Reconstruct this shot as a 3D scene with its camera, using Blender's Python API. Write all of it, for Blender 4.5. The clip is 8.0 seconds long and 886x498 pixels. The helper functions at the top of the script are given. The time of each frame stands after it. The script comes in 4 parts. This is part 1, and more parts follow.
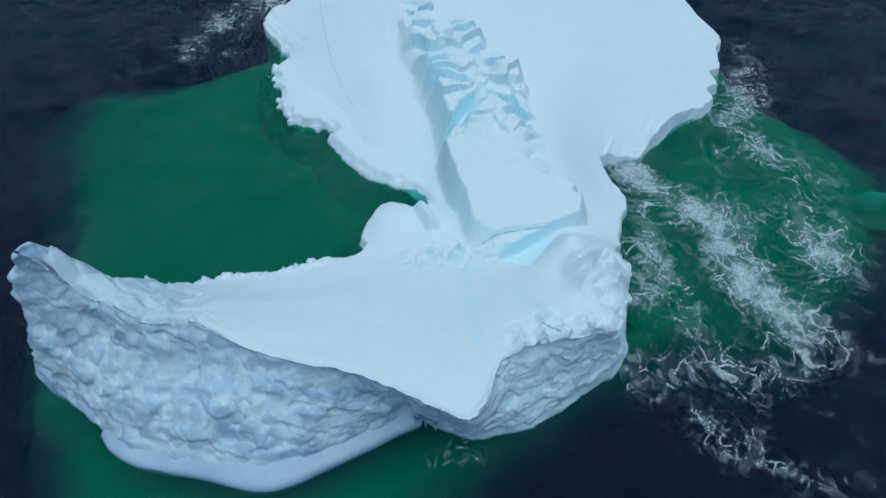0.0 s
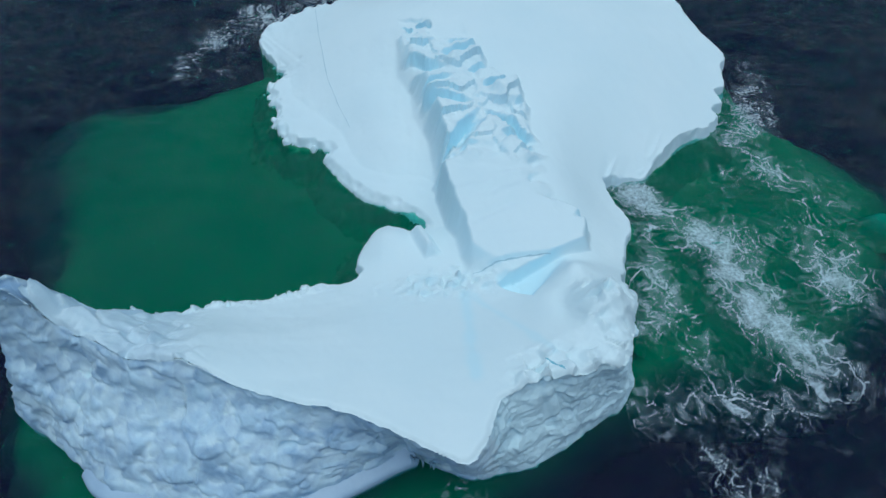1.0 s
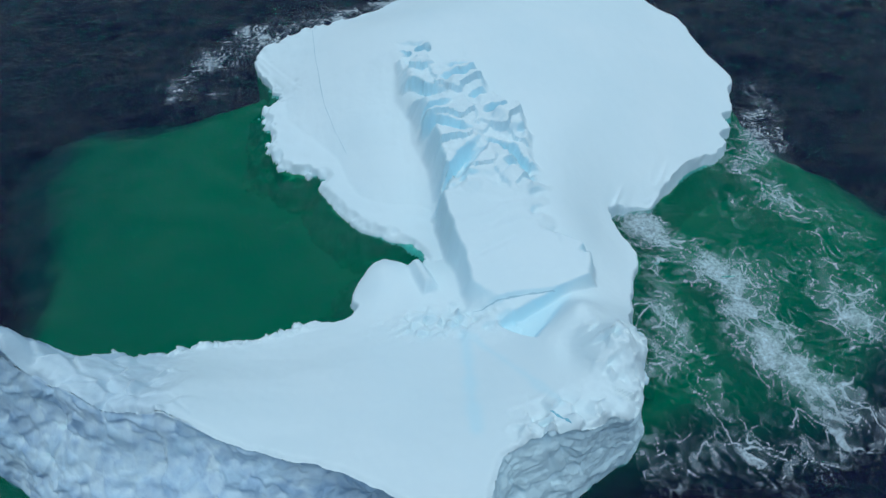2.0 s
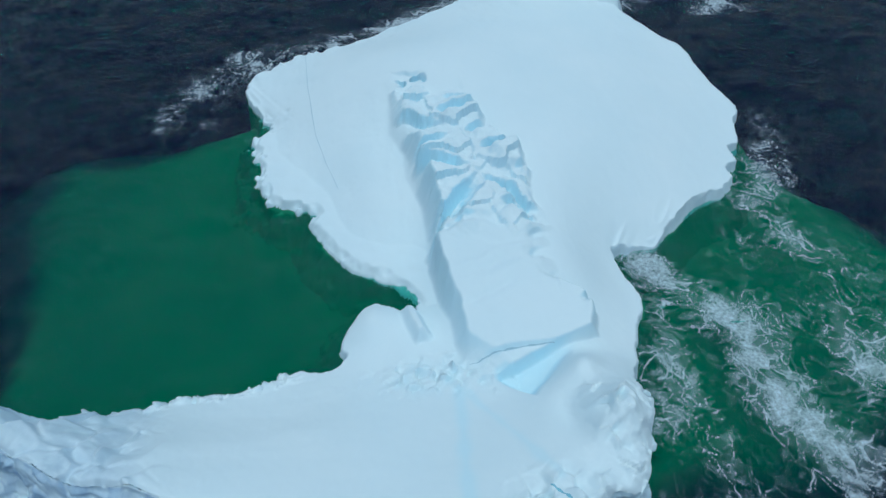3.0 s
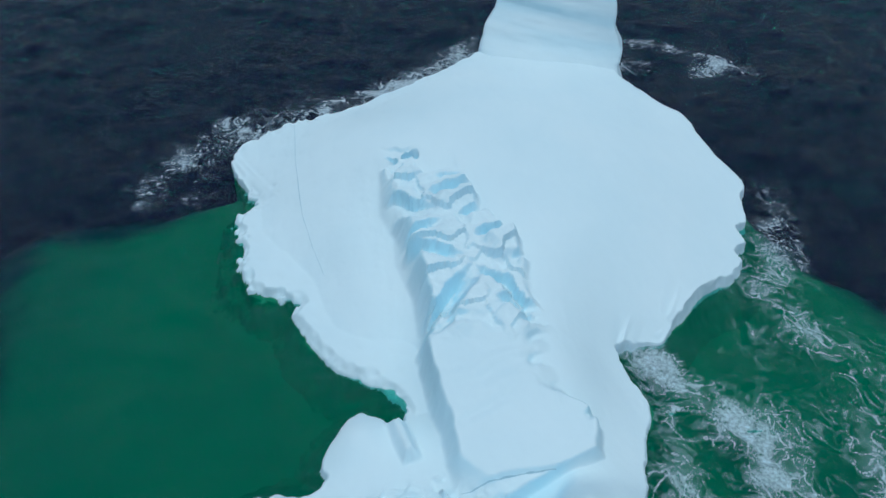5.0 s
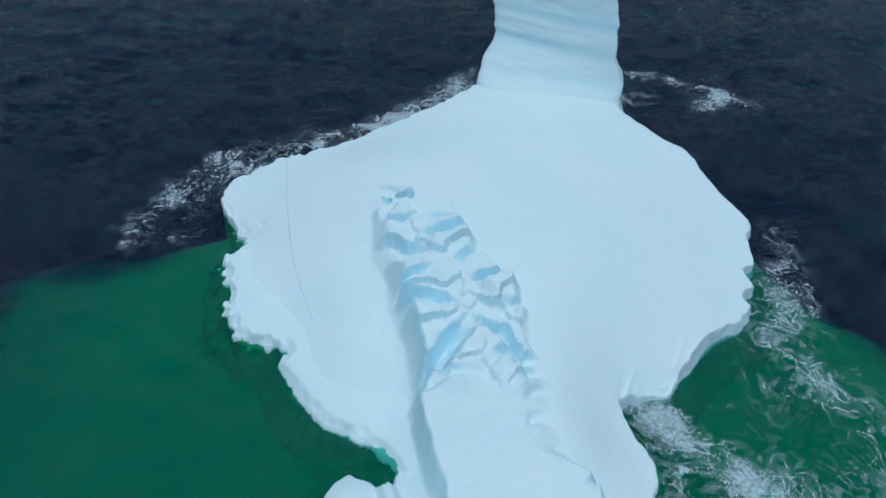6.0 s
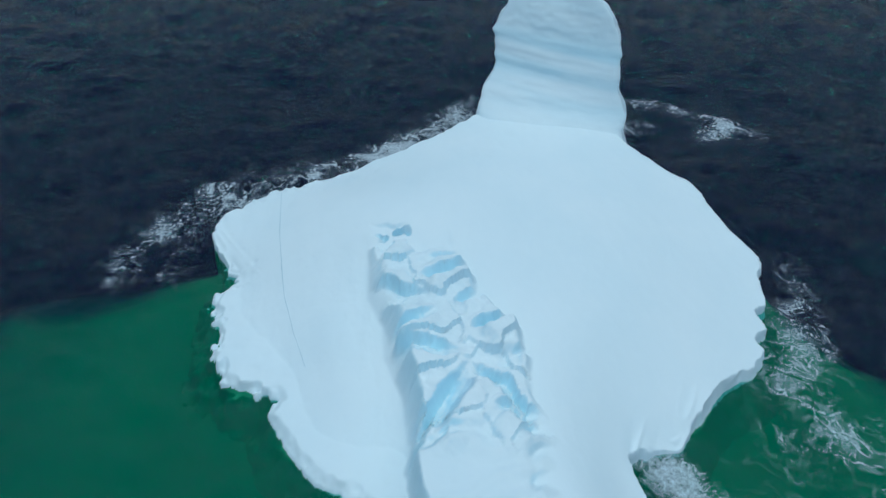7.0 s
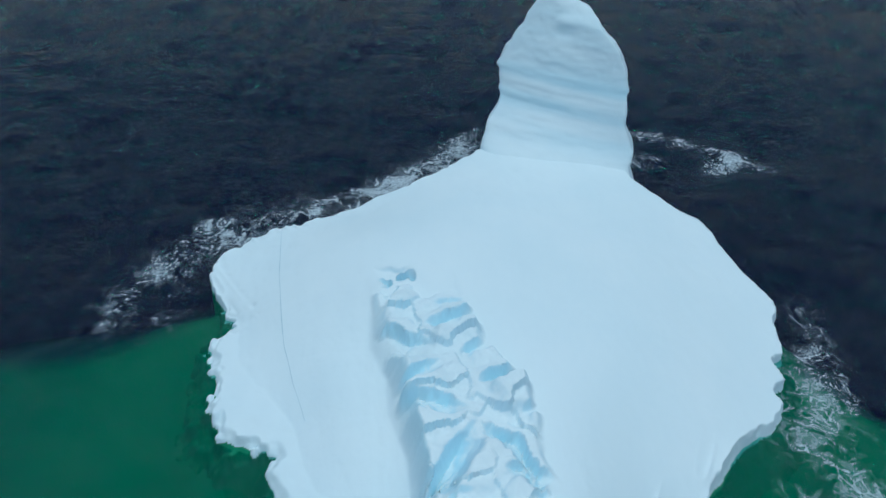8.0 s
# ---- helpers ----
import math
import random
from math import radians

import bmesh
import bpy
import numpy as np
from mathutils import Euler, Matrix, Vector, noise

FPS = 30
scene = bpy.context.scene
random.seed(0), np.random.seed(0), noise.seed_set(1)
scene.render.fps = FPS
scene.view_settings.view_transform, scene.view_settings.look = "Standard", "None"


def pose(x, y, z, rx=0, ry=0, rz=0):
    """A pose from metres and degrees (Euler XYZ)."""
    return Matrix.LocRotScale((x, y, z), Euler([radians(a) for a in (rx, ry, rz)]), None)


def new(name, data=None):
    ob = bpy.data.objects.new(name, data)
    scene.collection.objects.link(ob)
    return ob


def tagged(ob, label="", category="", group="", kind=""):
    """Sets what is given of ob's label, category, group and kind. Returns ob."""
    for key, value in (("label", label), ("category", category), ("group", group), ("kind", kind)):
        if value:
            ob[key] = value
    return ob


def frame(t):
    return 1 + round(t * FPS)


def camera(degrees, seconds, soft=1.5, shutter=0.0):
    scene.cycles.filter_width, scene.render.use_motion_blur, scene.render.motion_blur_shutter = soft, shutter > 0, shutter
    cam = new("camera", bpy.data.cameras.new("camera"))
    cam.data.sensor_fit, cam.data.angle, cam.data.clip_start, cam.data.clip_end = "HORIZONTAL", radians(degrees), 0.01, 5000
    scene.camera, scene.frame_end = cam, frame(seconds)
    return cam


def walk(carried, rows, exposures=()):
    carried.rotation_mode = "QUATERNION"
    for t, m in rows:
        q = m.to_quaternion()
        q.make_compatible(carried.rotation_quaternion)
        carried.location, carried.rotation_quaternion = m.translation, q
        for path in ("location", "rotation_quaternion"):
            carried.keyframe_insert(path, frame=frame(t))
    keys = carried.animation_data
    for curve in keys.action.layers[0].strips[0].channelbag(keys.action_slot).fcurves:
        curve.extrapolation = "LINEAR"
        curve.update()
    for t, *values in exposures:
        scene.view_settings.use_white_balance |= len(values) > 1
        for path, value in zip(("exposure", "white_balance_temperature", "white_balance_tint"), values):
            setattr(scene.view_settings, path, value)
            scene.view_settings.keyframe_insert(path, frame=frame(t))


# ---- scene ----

# ---------------------------------------------------------------- camera
cam = camera(74.0, 8.0, soft=1.5)
PATH = [
    (0.0, 0.000, 0.000, 67.000, 40.000, 0.000, -0.000),
    (0.5, 0.219, 1.859, 66.806, 40.563, -0.014, 0.018),
    (1.0, 0.201, 3.537, 66.264, 40.996, 0.015, -0.032),
    (1.5, 0.252, 5.725, 65.974, 41.443, 0.081, 0.022),
    (3.0, 1.291, 14.187, 65.765, 43.191, 0.090, 0.108),
    (3.5, 1.542, 16.943, 66.397, 43.710, 0.123, 0.093),
    (4.0, 1.643, 19.741, 67.333, 44.197, 0.098, 0.081),
    (4.5, 1.851, 22.256, 68.093, 45.000, 0.030, 0.043),
    (6.0, 2.996, 30.004, 68.213, 47.888, -0.170, 0.253),
    (6.5, 3.060, 32.530, 68.141, 48.811, -0.227, 0.214),
    (7.0, 3.035, 34.949, 68.133, 49.692, -0.240, 0.221),
    (7.5, 2.500, 37.391, 68.655, 50.461, -0.340, 0.169),
    (8.0, 1.912, 39.875, 69.515, 51.315, -0.433, 0.142),
]
walk(cam, [(t, pose(x, y, z, rx, ry, rz)) for t, x, y, z, rx, ry, rz in PATH], [(0.0, -0.17, 5830, -5), (8.0, -0.17, 5830, -5)])

# ---------------------------------------------------------------- overcast daylight
SUN_UP, SUN_TURN = 87.0, 165.0
world = bpy.data.worlds.new("overcast_sky")
scene.world = world
world.use_nodes = True
wn, wl = world.node_tree.nodes, world.node_tree.links
wn.clear()
sky = wn.new("ShaderNodeTexSky")
sky.sky_type, sky.sun_disc = "NISHITA", False
sky.sun_elevation, sky.sun_rotation = radians(SUN_UP), radians(SUN_TURN)
sky.air_density, sky.dust_density, sky.ozone_density = 1.0, 2.6, 2.0
back = wn.new("ShaderNodeBackground")
back.inputs["Strength"].default_value = 0.11
wout = wn.new("ShaderNodeOutputWorld")
wl.new(sky.outputs["Color"], back.inputs["Color"])
wl.new(back.outputs["Background"], wout.inputs["Surface"])

sun_data = bpy.data.lights.new("sun", "SUN")
sun_data.energy, sun_data.angle, sun_data.color = 1.1, radians(80), (1.0, 0.97, 0.93)
sun = new("sun", sun_data)
sun.matrix_world = pose(0, 100, 120, 90 - SUN_UP, 0, 180 - SUN_TURN)


# ---------------------------------------------------------------- materials
def material(name):
    m = bpy.data.materials.new(name)
    m.use_nodes = True
    nt = m.node_tree
    nt.nodes.clear()
    out = nt.nodes.new("ShaderNodeOutputMaterial")
    return m, nt, out


def node(nt, kind, **values):
    n = nt.nodes.new(kind)
    for key, value in values.items():
        n.inputs[key.replace("_", " ")].default_value = value
    return n


def noise_tex(nt, coords, scale, detail=4.0, rough=0.55, distortion=0.0):
    n = node(nt, "ShaderNodeTexNoise", Scale=scale, Detail=detail, Roughness=rough, Distortion=distortion)
    nt.links.new(coords, n.inputs["Vector"])
    return n.outputs["Fac"]


def ramp(nt, fac, stops):
    n = nt.nodes.new("ShaderNodeValToRGB")
    while len(n.color_ramp.elements) < len(stops):
        n.color_ramp.elements.new(0.5)
    for e, (p, c) in zip(n.color_ramp.elements, stops):
        e.position, e.color = p, (*c, 1.0)
    nt.links.new(fac, n.inputs["Fac"])
    return n.outputs["Color"]


def mixed(nt, fac, a, b):
    n = nt.nodes.new("ShaderNodeMix")
    n.data_type = "RGBA"
    if isinstance(fac, float):
        n.inputs[0].default_value = fac
    else:
        nt.links.new(fac, n.inputs[0])
    for k, v in ((6, a), (7, b)):
        if isinstance(v, tuple):
            n.inputs[k].default_value = (*v, 1.0)
        else:
            nt.links.new(v, n.inputs[k])
    return n.outputs[2]


def math_node(nt, op, a, b=0.0, clamp=False):
    n = nt.nodes.new("ShaderNodeMath")
    n.operation, n.use_clamp = op, clamp
    for k, v in ((0, a), (1, b)):
        if isinstance(v, (int, float)):
            n.inputs[k].default_value = v
        else:
            nt.links.new(v, n.inputs[k])
    return n.outputs[0]


def attribute(nt, name):
    n = nt.nodes.new("ShaderNodeAttribute")
    n.attribute_name = name
    return n.outputs["Fac"]


def bumped(nt, height, strength, distance):
    n = node(nt, "ShaderNodeBump", Strength=strength, Distance=distance)
    nt.links.new(height, n.inputs["Height"])
    return n.outputs["Normal"]


def object_coords(nt):
    return nt.nodes.new("ShaderNodeTexCoord").outputs["Object"]


# Snow and glacier ice: wind-packed snow on the tops, bare bluish ice where it broke or is too steep for snow.
ice, nt, out = material("snow_and_glacier_ice")
co = object_coords(nt)
broad = noise_tex(nt, co, 0.06, 4.0)
grain = noise_tex(nt, co, 1.4, 6.0, 0.6)
fine = noise_tex(nt, co, 6.0, 4.0, 0.6)
snow = mixed(nt, ramp(nt, broad, [(0.3, (0, 0, 0)), (0.7, (1, 1, 1))]), (0.70, 0.86, 0.92), (0.75, 0.89, 0.94))
mottle = noise_tex(nt, co, 0.33, 5.0, 0.62, 0.6)
bare = mixed(nt, ramp(nt, mottle, [(0.40, (0, 0, 0)), (0.62, (1, 1, 1))]), (0.33, 0.49, 0.68), (0.50, 0.69, 0.84))
blue = mixed(nt, attribute(nt, "blue"), mixed(nt, attribute(nt, "bare"), snow, bare), (0.60, 0.86, 0.96))
p = node(nt, "ShaderNodeBsdfPrincipled", Roughness=0.6)
p.inputs["Specular IOR Level"].default_value = 0.25
nt.links.new(blue, p.inputs["Base Color"])
relief = math_node(nt, "ADD", math_node(nt, "MULTIPLY", grain, 1.0), math_node(nt, "MULTIPLY", fine, 0.3))
depth = math_node(nt, "ADD", 0.10, math_node(nt, "MULTIPLY", attribute(nt, "bare"), 0.04))
bump = node(nt, "ShaderNodeBump", Distance=0.35)
nt.links.new(depth, bump.inputs["Strength"])
nt.links.new(relief, bump.inputs["Height"])
nt.links.new(bump.outputs["Normal"], p.inputs["Normal"])
nt.links.new(p.outputs[0], out.inputs["Surface"])

# Clear refrozen ice in veins and cracks.
vein, nt, out = material("blue_vein_ice")
co = object_coords(nt)
p = node(nt, "ShaderNodeBsdfPrincipled", Roughness=0.25)
nt.links.new(mixed(nt, noise_tex(nt, co, 1.5), (0.16, 0.46, 0.60), (0.34, 0.66, 0.78)), p.inputs["Base Color"])
nt.links.new(p.outputs[0], out.inputs["Surface"])

crack_ice, nt, out = material("dusty_crack_ice")
co = object_coords(nt)
p = node(nt, "ShaderNodeBsdfPrincipled", Roughness=0.7)
nt.links.new(mixed(nt, noise_tex(nt, co, 2.0), (0.30, 0.50, 0.60), (0.52, 0.72, 0.80)), p.inputs["Base Color"])
nt.links.new(p.outputs[0], out.inputs["Surface"])

# Wave-washed ice, smooth and wet.
wet_ice, nt, out = material("wet_ice")
co = object_coords(nt)
p = node(nt, "ShaderNodeBsdfPrincipled", Roughness=0.4)
nt.links.new(mixed(nt, ramp(nt, noise_tex(nt, co, 0.25, 5.0), [(0.35, (0, 0, 0)), (0.65, (1, 1, 1))]), (0.35, 0.49, 0.66), (0.42, 0.57, 0.73)), p.inputs["Base Color"])
nt.links.new(bumped(nt, noise_tex(nt, co, 1.2, 5.0), 0.15, 0.3), p.inputs["Normal"])
nt.links.new(p.outputs[0], out.inputs["Surface"])

# Submerged ice: the sea's green and its dimming with depth are painted by height.
sunk, nt, out = material("depth_tinted_ice")
co = object_coords(nt)
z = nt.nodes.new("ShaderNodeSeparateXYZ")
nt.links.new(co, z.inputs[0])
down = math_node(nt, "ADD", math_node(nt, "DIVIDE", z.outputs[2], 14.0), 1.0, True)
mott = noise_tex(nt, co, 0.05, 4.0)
# light lost in the water, put into the colour: near black at the bottom
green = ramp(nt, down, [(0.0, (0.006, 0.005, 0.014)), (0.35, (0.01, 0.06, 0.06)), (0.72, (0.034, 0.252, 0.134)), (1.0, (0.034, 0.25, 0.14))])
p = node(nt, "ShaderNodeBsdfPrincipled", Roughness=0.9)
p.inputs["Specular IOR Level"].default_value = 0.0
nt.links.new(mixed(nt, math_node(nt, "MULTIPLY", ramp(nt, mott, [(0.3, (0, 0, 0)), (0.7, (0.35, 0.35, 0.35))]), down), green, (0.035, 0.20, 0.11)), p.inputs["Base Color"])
nt.links.new(p.outputs[0], out.inputs["Surface"])

# Knoll ice: glow through thinning water painted by height, green below, pale turquoise on top.
sunk_pale, nt, out = material("depth_paled_ice")
co = object_coords(nt)
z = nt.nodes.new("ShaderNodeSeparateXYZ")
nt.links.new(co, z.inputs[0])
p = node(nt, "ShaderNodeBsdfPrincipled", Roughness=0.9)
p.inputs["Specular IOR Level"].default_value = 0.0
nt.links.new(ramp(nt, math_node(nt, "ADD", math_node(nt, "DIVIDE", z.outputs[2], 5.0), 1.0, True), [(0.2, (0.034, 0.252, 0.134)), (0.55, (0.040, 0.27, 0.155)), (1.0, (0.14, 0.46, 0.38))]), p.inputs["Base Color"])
nt.links.new(p.outputs[0], out.inputs["Surface"])

deep, nt, out = material("deep_sea")
co = object_coords(nt)
p = node(nt, "ShaderNodeBsdfPrincipled", Roughness=1.0)
p.inputs["Specular IOR Level"].default_value = 0.0
nt.links.new(mixed(nt, noise_tex(nt, co, 0.01), (0.006, 0.005, 0.012), (0.009, 0.008, 0.018)), p.inputs["Base Color"])
nt.links.new(p.outputs[0], out.inputs["Surface"])

# Sea surface: clear tinted water with a rippled sheen.
sea_water, nt, out = material("sea_water")
co = object_coords(nt)
stretch = node(nt, "ShaderNodeMapping", Scale=(0.55, 1.0, 1.0), Rotation=(0, 0, 0.25))
nt.links.new(co, stretch.inputs["Vector"])
chop = noise_tex(nt, stretch.outputs[0], 0.30, 6.0, 0.62, 0.5)
tiny = noise_tex(nt, stretch.outputs[0], 1.2, 5.0, 0.65, 0.4)
clear = node(nt, "ShaderNodeBsdfTransparent", Color=(0.32, 0.69, 0.60, 1.0))
p = node(nt, "ShaderNodeBsdfPrincipled", Roughness=0.12)
p.inputs["Base Color"].default_value = (0.006, 0.004, 0.029, 1.0)
p.inputs["Specular IOR Level"].default_value = 0.62
p.inputs["IOR"].default_value = 1.33
h = math_node(nt, "ADD", chop, math_node(nt, "MULTIPLY", tiny, 0.45))
nt.links.new(bumped(nt, h, 1.0, 3.4), p.inputs["Normal"])
both = nt.nodes.new("ShaderNodeAddShader")
nt.links.new(clear.outputs[0], both.inputs[0])
nt.links.new(p.outputs[0], both.inputs[1])
nt.links.new(both.outputs[0], out.inputs["Surface"])

foam_white, nt, out = material("sea_foam")
co = object_coords(nt)
clear = nt.nodes.new("ShaderNodeBsdfTransparent")
p = node(nt, "ShaderNodeBsdfPrincipled", Roughness=0.8)
p.inputs["Base Color"].default_value = (0.64, 0.78, 0.87, 1.0)
froth = noise_tex(nt, co, 2.2, 5.0, 0.65)
cover = math_node(nt, "MULTIPLY", attribute(nt, "cover"), math_node(nt, "ADD", math_node(nt, "MULTIPLY", froth, 1.6), -0.1, True), True)
mix = nt.nodes.new("ShaderNodeMixShader")
nt.links.new(cover, mix.inputs[0])
nt.links.new(clear.outputs[0], mix.inputs[1])
nt.links.new(p.outputs[0], mix.inputs[2])
nt.links.new(mix.outputs[0], out.inputs["Surface"])


# ---------------------------------------------------------------- numeric helpers
def lattice(*cells, seed=0):
    """Random numbers 0 to 1 for integer cells."""
    h = np.full(np.broadcast(*cells).shape, np.uint32(seed * 7919 + 13), dtype=np.uint32)
    for c, k in zip(cells, (374761393, 668265263, 2246822519)):
        h = (h ^ (c.astype(np.int64) & 0xFFFFFFFF).astype(np.uint32) * np.uint32(k)) * np.uint32(2654435761)
        h = h ^ (h >> np.uint32(15))
    h = (h ^ (h >> np.uint32(13))) * np.uint32(1274126177)
    return ((h ^ (h >> np.uint32(16))) & np.uint32(0xFFFFFF)).astype(np.float64) / 0xFFFFFF


def value_noise(*xs, seed=0):
    """Smooth noise, -1 to 1, in two or three dimensions."""
    i = [np.floor(x) for x in xs]
    f = [x - k for x, k in zip(xs, i)]
    f = [u * u * u * (u * (6 * u - 15) + 10) for u in f]
    total = 0.0
    for corner in range(2 ** len(xs)):
        w, cells = 1.0, []
        for d in range(len(xs)):
            bit = corner >> d & 1
            w = w * (f[d] if bit else 1 - f[d])
            cells.append(i[d] + bit)
        total = total + w * lattice(*cells, seed=seed)
    return total * 2 - 1


def fbm(*xs, octaves=4, gain=0.5, seed=0):
    total, amp, norm = 0.0, 1.0, 0.0
    xs = list(xs)
    for k in range(octaves):
        total = total + amp * value_noise(*xs, seed=seed + 17 * k)
        norm += amp
        amp *= gain
        a, b = xs[0], xs[1]
        xs = [1.62 * a + 1.18 * b + 5.3, -1.18 * a + 1.62 * b + 1.7] + [2.0 * c + 3.1 for c in xs[2:]]
    return total / norm


def facets(x, y, z, seed=0):
    """Distance to the nearest of scattered cell centres in three dimensions."""
    i, j, k = np.floor(x), np.floor(y), np.floor(z)
    best = np.full(x.shape, 9.0)
    for a in (-1, 0, 1):
        for b in (-1, 0, 1):
            for c in (-1, 0, 1):
                u, v, w = i + a, j + b, k + c
                dx = u + lattice(u, v, w, seed=seed) - x
                dy = v + lattice(u, v, w, seed=seed + 1) - y
                dz = w + lattice(u, v, w, seed=seed + 2) - z
                best = np.minimum(best, dx * dx + dy * dy + dz * dz)
    return np.sqrt(best)


def flakes(x, y, z, seed=0):
    """Tilted planes, one to each of scattered cells: the split faces of broken ice."""
    i, j, k = np.floor(x), np.floor(y), np.floor(z)
    best, second, plane = np.full(x.shape, 9.0), np.full(x.shape, 9.0), np.zeros(x.shape)
    for a in (-1, 0, 1):
        for b in (-1, 0, 1):
            for c in (-1, 0, 1):
                u, v, w = i + a, j + b, k + c
                dx = x - u - lattice(u, v, w, seed=seed)
                dy = y - v - lattice(u, v, w, seed=seed + 1)
                dz = z - w - lattice(u, v, w, seed=seed + 2)
                d = dx * dx + dy * dy + dz * dz
                tilt = [2 * lattice(u, v, w, seed=seed + n) - 1 for n in (3, 4, 5, 6)]
                here = tilt[0] * dx + tilt[1] * dy + tilt[2] * dz + 0.35 * tilt[3]
                plane = np.where(d < best, here, plane)
                second = np.minimum(second, np.maximum(best, d))
                best = np.minimum(best, d)
    return plane * smooth(0.0, 0.11, np.sqrt(second) - np.sqrt(best))


def cells(x, y, seed=0):
    """Distances to the nearest and the second nearest scattered cell centre in the plane."""
    i, j = np.floor(x), np.floor(y)
    one, two = np.full(x.shape, 9.0), np.full(x.shape, 9.0)
    for a in (-1, 0, 1):
        for b in (-1, 0, 1):
            u, v = i + a, j + b
            d = np.hypot(u + lattice(u, v, seed=seed) - x, v + lattice(u, v, seed=seed + 1) - y)
            two = np.minimum(two, np.maximum(one, d))
            one = np.minimum(one, d)
    return one, two


def smooth(a, b, x):
    u = np.clip((x - a) / (b - a), 0, 1)
    return u * u * (3 - 2 * u)


def rounded(points, steps):
    """Closed Catmull-Rom line through rows of any width."""
    p = np.array(points, float)
    a, b, c, d = np.roll(p, 1, 0), p, np.roll(p, -1, 0), np.roll(p, -2, 0)
    rows = []
    for u in np.arange(steps) / steps:
        rows.append(0.5 * (2 * b + (c - a) * u + (2 * a - 5 * b + 4 * c - d) * u * u + (3 * b - a - 3 * c + d) * u ** 3))
    return np.stack(rows, 1).reshape(-1, p.shape[1])


def coast(line, x, y):
    """Signed distance inside a closed line of (x, y, value ...), and the values of the line nearby."""
    shape = x.shape
    x, y = x.ravel(), y.ravel()
    dist, inside = np.full(x.shape, 1e9), np.zeros(x.shape, bool)
    weight, total = np.zeros(x.shape), np.zeros((line.shape[1] - 2, x.size))
    for p, q in zip(line, np.roll(line, -1, 0)):
        ex, ey = q[0] - p[0], q[1] - p[1]
        u = np.clip(((x - p[0]) * ex + (y - p[1]) * ey) / (ex * ex + ey * ey + 1e-9), 0, 1)
        d = (x - p[0] - u * ex) ** 2 + (y - p[1] - u * ey) ** 2
        dist = np.minimum(dist, d)
        w = 1 / (d + 0.5) ** 2
        weight += w
        for k in range(line.shape[1] - 2):
            total[k] += w * (p[2 + k] * (1 - u) + q[2 + k] * u)
        cross = (p[1] > y) != (q[1] > y)
        if ey:
            inside ^= cross & (x < ex * (y - p[1]) / ey + p[0])
    dist = np.sqrt(dist) * np.where(inside, 1, -1)
    return dist.reshape(shape), [(v / weight).reshape(shape) for v in total]


def spread(points, x, y, soft=6.0):
    """A smooth surface through rows of (x, y, z)."""
    p = np.array(points, float)
    r = np.sqrt((p[:, None, 0] - p[None, :, 0]) ** 2 + (p[:, None, 1] - p[None, :, 1]) ** 2 + soft * soft)
    mean = p[:, 2].mean()
    w = np.linalg.solve(r, p[:, 2] - mean)
    out = np.full(x.shape, mean)
    for (px, py, _), k in zip(p, w):
        out += k * np.sqrt((x - px) ** 2 + (y - py) ** 2 + soft * soft)
    return out


def grid_faces(rows, cols):
    k = np.arange(rows * cols).reshape(rows, cols)
    return np.stack([k[:-1, :-1], k[:-1, 1:], k[1:, 1:], k[1:, :-1]], -1).reshape(-1, 4)


def mesh_from(name, verts, quads, mat, attributes=(), flat=False, normals=None):
    """A mesh object of quads; vertices that no face uses are left out."""
    used, inverse = np.unique(quads, return_inverse=True)
    inverse = inverse.reshape(-1)
    me = bpy.data.meshes.new(name)
    me.vertices.add(len(used))
    me.vertices.foreach_set("co", verts[used].astype(np.float32).ravel())
    me.loops.add(len(inverse))
    me.loops.foreach_set("vertex_index", inverse.astype(np.int32))
    me.polygons.add(len(quads))
    me.polygons.foreach_set("loop_start", np.arange(0, len(inverse), 4, dtype=np.int32))
    me.update(calc_edges=True)
    me.polygons.foreach_set("use_smooth", np.full(len(quads), not flat))
    for key, values in attributes:
        at = me.attributes.new(key, "FLOAT", "POINT")
        at.data.foreach_set("value", values[used].astype(np.float32))
    me.materials.append(mat)
    me.update()
    if normals is not None:
        me.normals_split_custom_set_from_vertices(normals[used])
    return new(name, me)


def part(ob, parent, label=""):
    ob.parent = parent
    if label:
        tagged(ob, label)
    return ob


SEA = 1.0


def waves(x, y):
    """Height of the sea: a low swell with wind chop."""
    s = SEA + 0.22 * np.sin(0.23 * (0.35 * x + 0.94 * y) + 1.5 * value_noise(x / 40, y / 40, seed=3))
    s = s + 1.0 * fbm(x / 13.0, y / 6.5, octaves=3, seed=5) + 0.75 * (0.4 - np.abs(fbm(x / 7.0, y / 3.6, octaves=2, seed=9)))
    return s


# ---------------------------------------------------------------- sea
def sea_axis(centre, half, step, growth, far):
    a, d = [0.0], step
    while a[-1] < far:
        if a[-1] > half:
            d *= growth
        a.append(a[-1] + d)
    a = np.array(a)
    return centre + np.concatenate([-a[:0:-1], a])


ax, ay = sea_axis(5, 95, 0.8, 1.06, 4000), sea_axis(100, 95, 0.8, 1.06, 4000)
X, Y = np.meshgrid(ax, ay)
fade = 1 - smooth(300, 1500, np.hypot(X - 5, Y - 100))
verts = np.stack([X, Y, SEA + (waves(X, Y) - SEA) * fade], -1).reshape(-1, 3)
water = mesh_from("water", verts, grid_faces(len(ay), len(ax)), sea_water)
tagged(water, "dark rippled open sea around the iceberg", "water", kind="structure")

